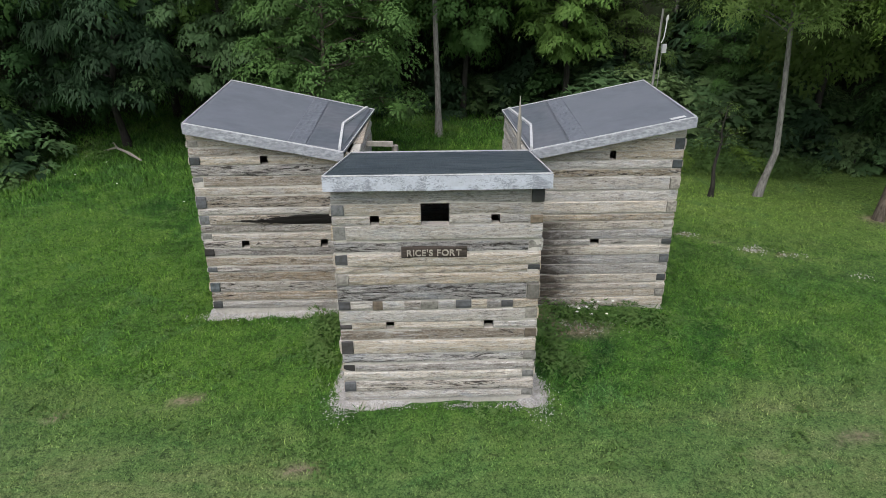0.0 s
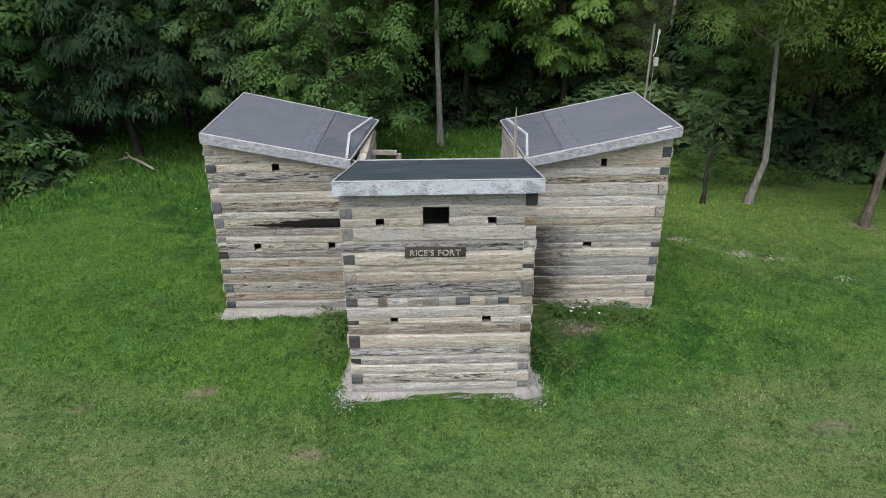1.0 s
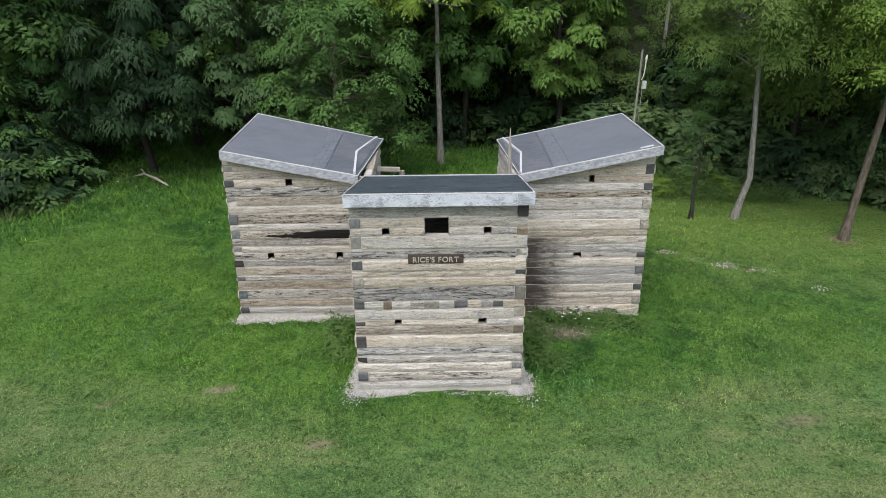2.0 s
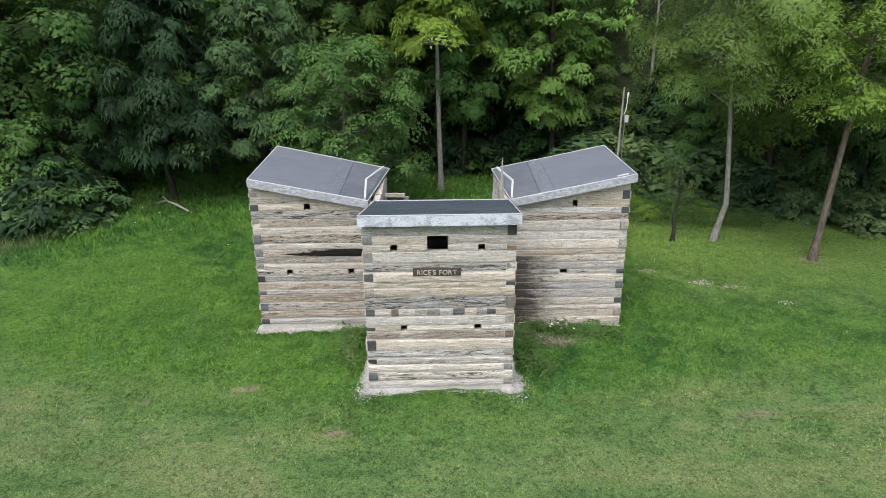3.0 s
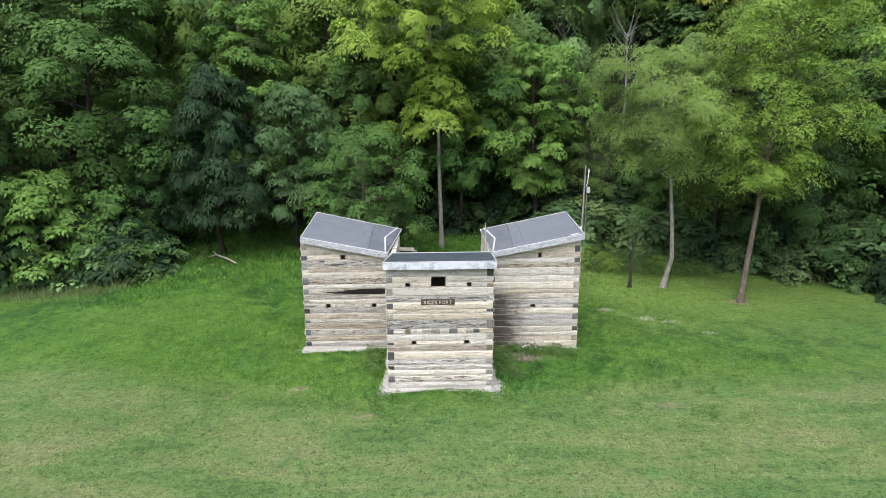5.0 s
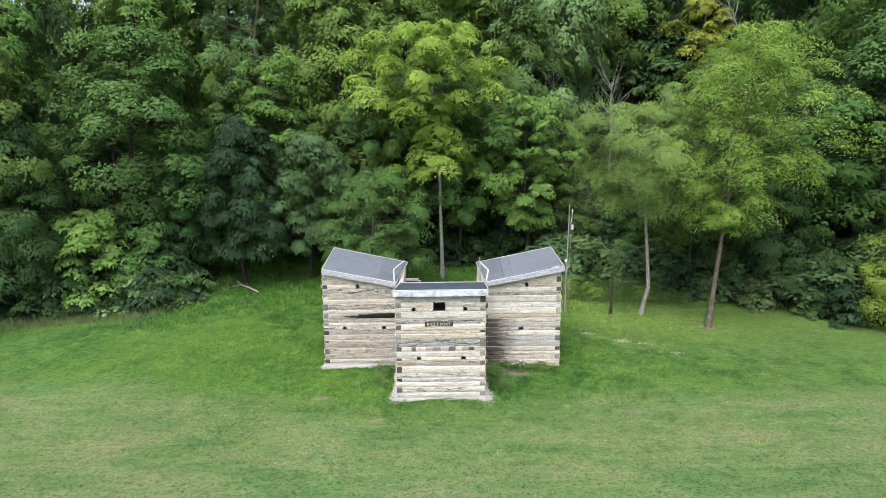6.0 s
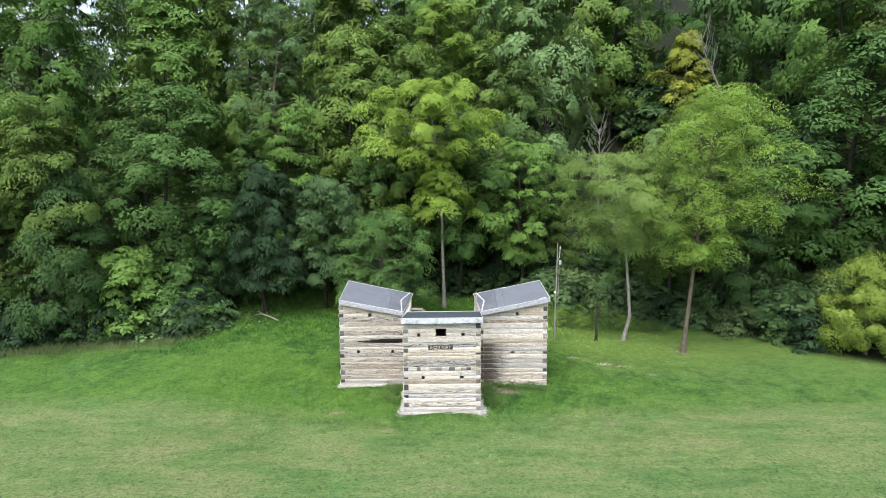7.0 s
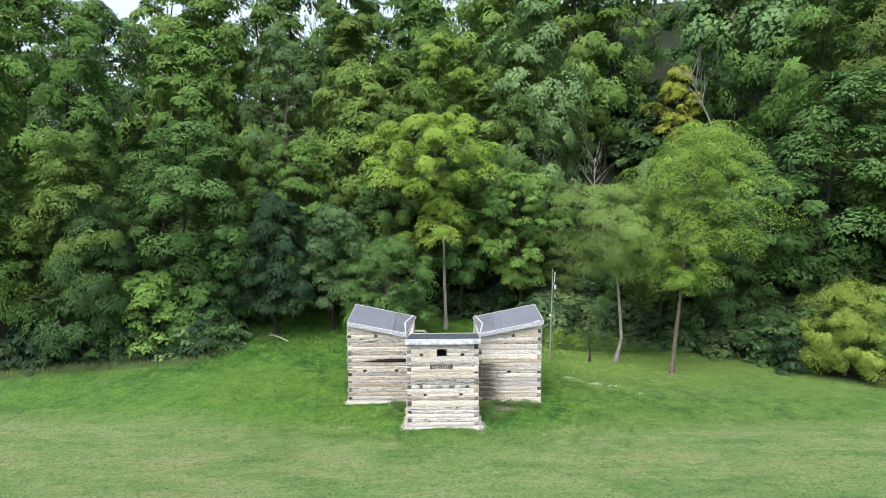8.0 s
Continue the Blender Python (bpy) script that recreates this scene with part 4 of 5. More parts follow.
def utility_pole():
    x, y = 7.05, 11.1
    pole = tagged(empty("utility_pole", pose(x, y, gz(x, y))), "grey wooden utility pole with small white lamp and meter box", "pole")
    s = Shape()
    s.tube([(0, 0, -0.3), (0.03, 0, 2.0), (0.08, 0, 4.0), (0.12, 0, 5.95)], [0.048, 0.043, 0.038, 0.032], 10)
    s.make("shaft", POLE_WOOD, pole)
    s = Shape()
    s.tube([(0.15, -0.1, 4.95), (0.20, -0.13, 5.1), (0.22, -0.15, 5.35), (0.23, -0.15, 5.62)], [0.016, 0.016, 0.018, 0.022], 8)
    lamp = s.make("lamp_arm", WHITE, pole, label="white curved lamp arm")
    s = Shape()
    s.tube([(0.23, -0.15, 5.60), (0.235, -0.16, 5.68), (0.24, -0.17, 5.78)], [0.03, 0.045, 0.02], 10)
    s.make("lamp_head", WHITE, lamp)
    s = Shape()
    s.box(0.19, 0.32, -0.16, -0.04, 4.66, 4.92)
    s.make("meter_box", GREY_METAL, pole, label="small grey metal box")
    s = Shape()
    s.tube([(0.15, -0.11, 0.4), (0.17, -0.11, 2.5), (0.2, -0.1, 4.68)], [0.012, 0.012, 0.012], 6)
    s.make("conduit", POLE_WOOD, pole)
    s = Shape()
    s.tube([(-0.02, -0.12, 2.95), (-0.05, -0.2, 2.97)], [0.06, 0.07], 10)
    s.make("insulator", WHITE, pole, label="small white round fitting")


utility_pole()


def fallen_branch():
    br = tagged(empty("fallen_branch", pose(-11.2, 13.6, gz(-11.2, 13.6))), "bleached forked branch lying in the grass", "branch")
    s = Shape()
    s.tube([(1.0, -1.0, 0.08), (0.3, -0.3, 0.16), (-0.4, 0.3, 0.22), (-0.9, 0.25, 0.1)], [0.035, 0.055, 0.045, 0.025], 7)
    s.tube([(-0.3, 0.2, 0.2), (-0.7, 0.8, 0.28), (-1.05, 1.3, 0.12)], [0.035, 0.025, 0.012], 6)
    s.make("limb", DEADWOOD, br)


fallen_branch()


# ---- trees ----
def leaf_quads(rng, centres, ups, radii, count, length, width, flat, droop, ragged=0.35, corners=4):
    """Leaves in shallow domed sprays, each spray facing its own way; each leaf a folded rhombus or a triangle; an array of shape (n, corners, 3), and the soft facing of each."""
    m = len(centres)
    n = m * count
    c = np.repeat(np.asarray(centres, float), count, 0)
    u = np.asarray(ups, float)
    u = u / np.linalg.norm(u, axis=1)[:, None]
    e1 = np.cross(u, np.where(np.abs(u[:, :1]) > 0.8, [[0, 1.0, 0]], [[1.0, 0, 0]]))
    e1 /= np.linalg.norm(e1, axis=1)[:, None]
    e2 = np.cross(u, e1)
    u, e1, e2 = (np.repeat(v, count, 0) for v in (u, e1, e2))
    r = np.repeat(np.asarray(radii), count)[:, None]
    a = rng.uniform(0, 2 * np.pi, n)[:, None]
    q = (np.sqrt(rng.uniform(0.02, 1, n)) * (1 + ragged * rng.normal(0, 0.5, n)))[:, None]
    side = e1 * np.cos(a) + e2 * np.sin(a)
    p = c + side * q * r + u * r * flat * ((1 - np.clip(q, 0, 1.2) ** 2) * 0.9 - 0.45 + rng.normal(0, 0.12, (n, 1)))
    d = side * 0.9 + rng.normal(0, 0.3, (n, 3))
    d[:, 2] += -droop * (0.3 + q[:, 0] * 1.1) + rng.normal(0, 0.1, n)
    d /= np.linalg.norm(d, axis=1)[:, None]
    face = u + side * (0.25 + 0.5 * q * flat) + rng.normal(0, 0.15, (n, 3))
    s = np.cross(d, face)
    s /= np.linalg.norm(s, axis=1)[:, None]
    nrm = np.cross(s, d)
    L = (length * rng.uniform(0.65, 1.25, n))[:, None]
    W = (width * rng.uniform(0.7, 1.2, n))[:, None]
    soft = u + side * np.clip(q, 0, 1.1) * (0.25 + 1.5 * flat)
    soft = soft / np.linalg.norm(soft, axis=1)[:, None] * 0.72 + nrm * np.sign(np.einsum("ij,ij->i", nrm, soft))[:, None] * 0.28
    soft /= np.linalg.norm(soft, axis=1)[:, None]
    if corners == 3:
        return np.stack([p - s * W * 0.5, p + s * W * 0.5, p + d * L], 1), soft
    mid = p + d * L * 0.45
    return np.stack([p, mid + s * W * 0.5 - nrm * W * 0.12, p + d * L - nrm * L * 0.06, mid - s * W * 0.5 - nrm * W * 0.12], 1), soft


def tree(name, label, seed, height, clear, radius, profile, limbs, sprays, per_spray, leaf, mat_, bark, trunk_r, lobe=1.0, flat=0.45, droop=0.35,
         bend=(), rise=0.35, category="tree", limb_droop=0.25, inner=1, twigs=True, bias=(0.0, 0.0), core=0, mass=0.0):
    """A tree standing at its own origin: a tapered, bent trunk with limbs, and a crown of leafy lobes. profile: radii along the crown, from its foot to its top.
    bend: places (x, y, z) that the trunk passes; bias: the side to which the crown reaches further."""
    rng = np.random.default_rng(seed)
    root = empty(name)
    tagged(root, label, category)
    way = [Vector((0, 0, -0.4)), *[Vector(p) for p in bend]]
    last = way[-1]
    steps = 5
    for k in range(1, steps + 1):
        t = k / steps
        way.append(Vector((last.x + rng.normal(0, 0.12) * height / 12, last.y + rng.normal(0, 0.12) * height / 12, max(last.z, 0) + (height * 0.92 - max(last.z, 0)) * t)))
    zs = np.array([p.z for p in way])
    at = lambda z: Vector((float(np.interp(z, zs, [p.x for p in way])), float(np.interp(z, zs, [p.y for p in way])), z))
    rad = lambda z: trunk_r * max(0.06, 1 - max(0, z) / height) ** 0.75 * (1.0 + 0.5 * math.exp(-max(0, z) / 0.35))
    wood = Shape()
    nz = 14
    tz = [-0.4] + [height * 0.92 * (i / nz) for i in range(nz + 1)]
    wood.tube([at(z) if z >= 0 else at(0) + Vector((0, 0, z)) for z in tz], [rad(z) for z in tz], 9 if twigs else 6)
    centres, ups, radii = [], [], []

    def add_lobe(p, o, size, k):
        for _ in range(k):
            w = rng.normal(0, 1, 3)
            w[2] = abs(w[2]) * 0.9 - 0.35
            w = w / np.linalg.norm(w) + np.array((o.x, o.y, 0)) * 0.35
            centres.append((p.x + w[0] * size * 0.75, p.y + w[1] * size * 0.75, p.z + w[2] * size * 0.6))
            up = np.array((w[0] * 0.55, w[1] * 0.55, max(w[2], 0) * 0.5 + 0.75))
            if mass > 0:
                mid = at(clear + (height - clear) * 0.42)
                out = np.array((centres[-1][0] - mid.x, centres[-1][1] - mid.y, (centres[-1][2] - mid.z) * radius / (0.55 * (height - clear))))
                up = up * (1 - mass) + out / max(1e-3, np.linalg.norm(out)) * mass
            ups.append(tuple(up))
            radii.append(size * rng.uniform(0.46, 0.76))

    az = rng.uniform(0, 6.28)
    lump = rng.uniform(0, 6.28, 3)
    for k in range(limbs):
        t = (k + rng.uniform(0.1, 0.9)) / limbs
        z = clear + (height * 0.95 - clear) * t
        az += 2.4 + rng.normal(0, 0.35)
        bulge = 1 + bias[0] * math.cos(az) + bias[1] * math.sin(az) + 0.18 * math.sin(az * 2 + lump[0] + t * 5) + 0.12 * math.sin(az * 3 + lump[1] - t * 9)
        part_ = float(np.interp(t, np.linspace(0, 1, len(profile)), profile))
        if part_ < 0.2:
            continue
        reach = max(0.3, radius * float(np.interp(t, np.linspace(0, 1, len(profile)), profile)) * rng.uniform(0.7, 1.08) * bulge - lobe * 0.5)
        o = Vector((math.cos(az), math.sin(az), 0))
        start = at(max(z - reach * rise * 0.8, clear * 0.8))
        pts = [start + o * reach * u + Vector((0, 0, reach * (rise * u * 1.3 - limb_droop * u * u))) + Vector(rng.normal(0, 0.05 * reach, 3)) * (u > 0.1) for u in (0, 0.33, 0.66, 1.0)]
        rb = max(0.012, min(rad(start.z) * 0.5, 0.02 * reach + 0.015))
        if twigs:
            wood.tube(pts, [rb, rb * 0.7, rb * 0.45, rb * 0.2], 5, False)
        elif k % 2 == 0:
            wood.tube([pts[0], pts[2]], [rb, rb * 0.4], 3, False)
        size = lobe * rng.uniform(0.65, 1.2) * (0.75 + 0.25 * min(1, reach / radius))
        add_lobe(pts[3], o, size, sprays)
        for j in range(inner):
            i0 = 1 + j % 2
            p = pts[i0].lerp(pts[i0 + 1], rng.uniform(0.2, 0.8)) + Vector((-o.y, o.x, 0)) * rng.normal(0, 0.32) * reach + Vector((0, 0, rng.uniform(-0.1, 0.35)))
            if twigs:
                wood.tube([pts[i0], pts[i0].lerp(p, 0.6) + Vector((0, 0, 0.05)), p], [rb * 0.45, rb * 0.3, 0.006], 3, False)
            add_lobe(p, o, size * rng.uniform(0.6, 0.85), max(2, sprays - 2))
    for k in range(core):
        p = at(clear + (height * 0.85 - clear) * (k + 0.5) / core)
        add_lobe(p + Vector((rng.normal(0, 0.4), rng.normal(0, 0.4), 0)), Vector((0, 0, 0)), lobe * 1.05, max(3, sprays - 1))
    topc = at(height * 0.90)
    for k in range(3):
        add_lobe(topc + Vector((rng.normal(0, 0.3), rng.normal(0, 0.3), rng.uniform(-0.4, 0.3) * lobe)), Vector((0, 0, 0)), lobe * 0.8, sprays)
    wood.make("trunk", bark, root, True)
    q, soft = leaf_quads(rng, centres, ups, radii, per_spray, leaf[0], leaf[1], flat, droop, corners=3)
    crown = new("crown", leaves_mesh("crown", q, mat_, soft))
    crown.parent = root
    return root


def plant(root, x, y, size=1.0, turn=0.0, sink=0.0):
    root.matrix_basis = pose(x, y, gz(x, y) - sink, 0, 0, turn) @ Matrix.Scale(size, 4)
    return root


OVAL = (0.55, 0.9, 1.0, 0.95, 0.75, 0.4)
DOME = (0.8, 1.0, 0.95, 0.8, 0.55, 0.25)

# the trees that stand out
plant(tree("slender_tree", "tall slender tree with bare grey trunk and yellow-green leaf tiers", 21, 16.9, 7.0, 4.3,
           (0.80, 0.66, 0.25, 0.36, 0.42, 1.0, 1.08, 0.98, 0.85, 0.5), 52, 7, 84, (0.20, 0.100), LEAF["bright"], BARK_GREY, 0.132, 1.0, 0.40, 0.4,
           bend=((-0.05, 0, 2.0), (-0.12, 0, 4.5), (-0.15, 0, 7.0), (-0.6, 0, 11.5)), rise=0.15), 0.42, 17.5)
plant(tree("locust_tree", "airy bright green tree with a leaning grey trunk on the lawn", 22, 15.6, 5.2, 4.0,
           (0.30, 0.52, 0.85, 0.98, 1.0, 1.0, 0.95, 0.8, 0.55), 60, 7, 64, (0.135, 0.058), LEAF["lime"], BARK, 0.130, 1.2, 0.36, 0.26,
           bend=((0.15, 0, 1.5), (0.40, 0, 4.5), (0.75, 0, 8.5), (1.3, 0, 12.0)), rise=0.42, limb_droop=0.22, inner=2, bias=(0.20, 0.0)), 14.2, 9.1)
plant(tree("willow_tree", "soft grey-green tree with a crooked grey trunk on the lawn", 23, 11.9, 5.9, 3.5,
           (0.42, 0.85, 1.0, 1.0, 0.95, 0.72), 54, 6, 88, (0.125, 0.050), LEAF["willow"], BARK_GREY, 0.118, 1.1, 0.5, 0.3,
           bend=((0.22, 0, 0.7), (0.43, 0, 1.55), (0.30, 0, 3.2), (0.10, 0, 5.3), (-0.2, 0, 8.5)), rise=0.5, bias=(-0.12, 0.0), inner=2, mass=0.35), 11.3, 11.3)
plant(tree("thorn_sapling", "small scraggy sapling with a dark vine-wrapped trunk", 24, 3.4, 1.9, 1.1,
           (0.7, 1.0, 0.8, 0.5), 12, 2, 12, (0.074, 0.026), LEAF["willow"], BARK_DARK, 0.075, 0.32, 0.5, 0.3,
           bend=((0.05, 0, 0.5), (-0.03, 0, 1.0), (0.06, 0, 1.7))), 9.6, 11.1)
plant(tree("round_tree", "low round tree with dense soft green leaves", 25, 7.4, 2.2, 3.1,
           (0.85, 1.0, 1.0, 0.9, 0.7), 34, 6, 90, (0.135, 0.072), LEAF["mid"], BARK, 0.12, 0.95, 0.5, 0.4, inner=2), -3.7, 13.6)
plant(tree("drooping_tree", "dark blue-green tree with long drooping leaf sprays", 26, 10.0, 2.4, 2.5,
           (0.95, 1.0, 0.95, 0.85, 0.7, 0.45), 34, 6, 80, (0.235, 0.080), LEAF["blue"], BARK_DARK, 0.13, 0.85, 0.5, 0.9, limb_droop=0.55, inner=2), -11.4, 14.6)
plant(tree("large_leaved_bush", "young tree with large bright green leaves down to the grass", 27, 5.3, 0.5, 2.2,
           (0.9, 1.0, 0.9, 0.75, 0.5), 36, 5, 46, (0.210, 0.150), LEAF["bush"], BARK, 0.08, 0.7, 0.35, 0.3, category="bush", inner=2), -18.6, 11.0)
plant(tree("leafy_bush", "dense green bush at the edge of the wood", 28, 4.2, 0.3, 1.9, DOME, 28, 5, 57, (0.165, 0.085), LEAF["mid"], BARK, 0.07, 0.75, 0.5, 0.3, category="bush", inner=2), -15.6, 11.6)
plant(tree("golden_bush", "rounded yellow-green bush at the edge of the lawn", 29, 5.7, 0.35, 2.5, (0.8, 1.0, 1.0, 0.9, 0.65), 36, 6, 84, (0.115, 0.068), LEAF["golden"], BARK, 0.08, 0.85, 1.0, 0.4, category="bush", inner=2, core=3, mass=0.55), 24.5, 8.3)
plant(tree("leaning_crown_tree", "tree with a bright crown and hanging lower branches", 30, 12.6, 3.4, 3.4,
           (0.55, 0.65, 0.8, 1.0, 1.05, 0.85, 0.5), 40, 6, 84, (0.185, 0.092), LEAF["bush"], BARK_DARK, 0.16, 1.05, 0.45, 0.6, inner=2), 6.2, 20.2)
plant(tree("yellowing_tree", "slim tree with a yellowing crown on the hillside", 31, 9.5, 2.2, 2.3, OVAL, 30, 5, 56, (0.23, 0.13), LEAF["yellow"], BARK_PALE, 0.13, 0.95, 0.5, 0.4), 23.5, 34.0)
plant(tree("feathery_tree", "tall grey-green feathery tree on the hillside", 32, 19.0, 5.0, 4.0, OVAL, 36, 5, 65, (0.27, 0.075), LEAF["grey"], BARK, 0.24, 1.1, 0.6, 0.5, inner=2), -13.2, 27.0)
plant(tree("shady_tree", "dark leafy tree with hanging branches over the grass", 33, 9.5, 2.4, 3.2, (1.0, 1.0, 0.95, 0.9, 0.75, 0.45), 36, 6, 84, (0.180, 0.082), LEAF["grey"], BARK_DARK, 0.13, 0.95, 0.5, 0.7, limb_droop=0.45, inner=2), -7.8, 16.2)

plant(tree("light_crowned_tree", "tall tree with a fresh light green crown on the hillside", 34, 20.0, 7.0, 4.4, (0.8, 1.0, 1.0, 0.85, 0.6, 0.3), 38, 6, 70, (0.22, 0.13), LEAF["lime"], BARK_DARK, 0.2, 1.15, 0.5, 0.4, inner=2), 0.0, 36.0)


def dead_tree(x, y, size, seed, lean=0.0):
    rng = random.Random(seed)
    root = tagged(empty("dead_tree", pose(x, y, gz(x, y), 0, lean, 0)), "bare bleached dead tree among green crowns", "tree", "dead trees on the hillside")
    s = Shape()
    s.tube([(0, 0, -0.4), (0.1, 0, size * 0.5), (0.0, 0.1, size)], [0.11, 0.07, 0.015], 7)
    for k in range(18):
        z = size * rng.uniform(0.5, 0.98)
        a = rng.uniform(0, 6.28)
        r = rng.uniform(0.8, 2.0)
        p = Vector((0.05, 0.05, z))
        q = p + Vector((math.cos(a) * r * 0.5, math.sin(a) * r * 0.5, r * 0.6))
        e = p + Vector((math.cos(a) * r, math.sin(a) * r, r * 1.3 + rng.uniform(-0.5, 0.3)))
        s.tube([p, q, e], [0.028, 0.018, 0.006], 5, False)
    s.make("trunk", POLE_WOOD, root)


dead_tree(9.2, 27.0, 9.5, 1)
dead_tree(13.8, 27.5, 9.0, 2)
dead_tree(26.9, 30.5, 9.5, 3, -24)

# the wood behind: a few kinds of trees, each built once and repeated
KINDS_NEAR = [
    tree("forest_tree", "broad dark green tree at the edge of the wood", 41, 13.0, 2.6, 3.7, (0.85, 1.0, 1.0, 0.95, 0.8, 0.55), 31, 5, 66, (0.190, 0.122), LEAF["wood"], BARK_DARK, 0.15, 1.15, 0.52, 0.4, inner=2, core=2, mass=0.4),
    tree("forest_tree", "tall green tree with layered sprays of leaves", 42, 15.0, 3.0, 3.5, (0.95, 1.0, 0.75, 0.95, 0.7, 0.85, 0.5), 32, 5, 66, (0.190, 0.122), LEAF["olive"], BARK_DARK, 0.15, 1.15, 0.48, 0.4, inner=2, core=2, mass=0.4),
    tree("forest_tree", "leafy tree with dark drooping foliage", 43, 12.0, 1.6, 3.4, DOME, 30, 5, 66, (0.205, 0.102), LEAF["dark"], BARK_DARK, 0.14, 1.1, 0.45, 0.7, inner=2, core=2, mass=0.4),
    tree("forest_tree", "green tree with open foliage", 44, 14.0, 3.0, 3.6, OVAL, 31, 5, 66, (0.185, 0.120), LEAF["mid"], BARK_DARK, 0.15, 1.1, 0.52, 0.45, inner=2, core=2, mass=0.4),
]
FULL = (0.75, 1.0, 1.0, 0.88, 0.66, 0.3)
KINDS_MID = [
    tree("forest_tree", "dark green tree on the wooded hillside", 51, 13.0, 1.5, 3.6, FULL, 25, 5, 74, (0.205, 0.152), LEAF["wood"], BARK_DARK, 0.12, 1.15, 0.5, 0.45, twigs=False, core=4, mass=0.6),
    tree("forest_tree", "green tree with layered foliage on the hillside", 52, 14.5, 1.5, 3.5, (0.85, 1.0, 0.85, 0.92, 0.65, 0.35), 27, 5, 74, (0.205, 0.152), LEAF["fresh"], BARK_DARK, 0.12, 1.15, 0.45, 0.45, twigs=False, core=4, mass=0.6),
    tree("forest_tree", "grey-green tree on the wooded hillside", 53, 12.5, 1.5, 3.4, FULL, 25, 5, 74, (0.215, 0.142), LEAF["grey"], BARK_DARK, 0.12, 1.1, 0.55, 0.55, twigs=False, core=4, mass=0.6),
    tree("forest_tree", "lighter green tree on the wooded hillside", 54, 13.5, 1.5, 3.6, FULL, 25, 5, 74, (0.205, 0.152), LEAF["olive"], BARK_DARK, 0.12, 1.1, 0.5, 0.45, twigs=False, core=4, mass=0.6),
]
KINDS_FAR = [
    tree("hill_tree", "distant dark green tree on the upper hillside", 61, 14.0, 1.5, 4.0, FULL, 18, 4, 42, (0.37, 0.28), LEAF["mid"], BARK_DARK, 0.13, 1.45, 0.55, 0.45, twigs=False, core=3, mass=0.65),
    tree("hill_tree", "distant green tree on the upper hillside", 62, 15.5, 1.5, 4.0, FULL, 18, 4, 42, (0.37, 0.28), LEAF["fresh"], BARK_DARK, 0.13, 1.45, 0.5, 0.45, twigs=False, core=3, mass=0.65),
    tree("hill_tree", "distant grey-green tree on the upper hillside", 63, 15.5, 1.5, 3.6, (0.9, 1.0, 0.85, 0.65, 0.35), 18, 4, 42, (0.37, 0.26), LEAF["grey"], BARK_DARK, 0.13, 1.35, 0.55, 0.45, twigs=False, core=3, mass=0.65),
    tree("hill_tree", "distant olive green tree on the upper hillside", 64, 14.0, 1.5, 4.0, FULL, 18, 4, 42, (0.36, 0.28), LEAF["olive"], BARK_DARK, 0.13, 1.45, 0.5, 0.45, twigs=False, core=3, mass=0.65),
]
for ks, gname in ((KINDS_NEAR, "trees at the edge of the wood"), (KINDS_MID, "trees on the hillside"), (KINDS_FAR, "trees on the upper hillside")):
    for k_ in ks:
        tagged(k_, group=gname)

# clear of the trees that stand out: x, y, radius
KEEP = [(0.42, 17.5, 3.2), (6.2, 20.2, 2.4), (-3.7, 13.6, 2.5), (-11.4, 14.6, 2.6), (-7.8, 16.2, 2.6), (-18.6, 11.0, 2.4), (-15.6, 11.6, 2.0), (24.1, 8.2, 3.7), (25.5, 5.5, 3.0), (28.5, 5.5, 3.6), (24.0, 6.0, 2.0), (23.5, 34.0, 2.0), (-13.2, 27.0, 2.2), (0.0, 36.0, 3.0),
        (11.5, 17.8, 3.4), (9.2, 27, 1.5), (13.8, 27.5, 1.5), (26.9, 30.5, 1.5)]


# lower growth stands before these: x, y, the height from which they rise free
OPEN = [(23.5, 34.0, 14.5), (9.2, 27.0, 11.3), (13.8, 27.5, 11.3), (26.9, 30.5, 15.0), (-13.2, 27.0, 17.5), (0.0, 36.0, 18.5), (6.2, 20.2, 3.0), (24.1, 8.2, 0.0)]


def room(x, y):
    """The height to which a tree may grow at a place."""
    best = 99.0
    for tx, ty, tz in OPEN:
        ux, uy = tx + 0.3, ty + 29.0
        r = math.hypot(ux, uy)
        along = ((x + 0.3) * ux + (y + 29.0) * uy) / r
        aside = abs((x + 0.3) * uy - (y + 29.0) * ux) / r
        if aside < 3.2 and along < r:
            best = min(best, 11.3 + (tz - 11.3) * along / r)
    return best


LOW = []


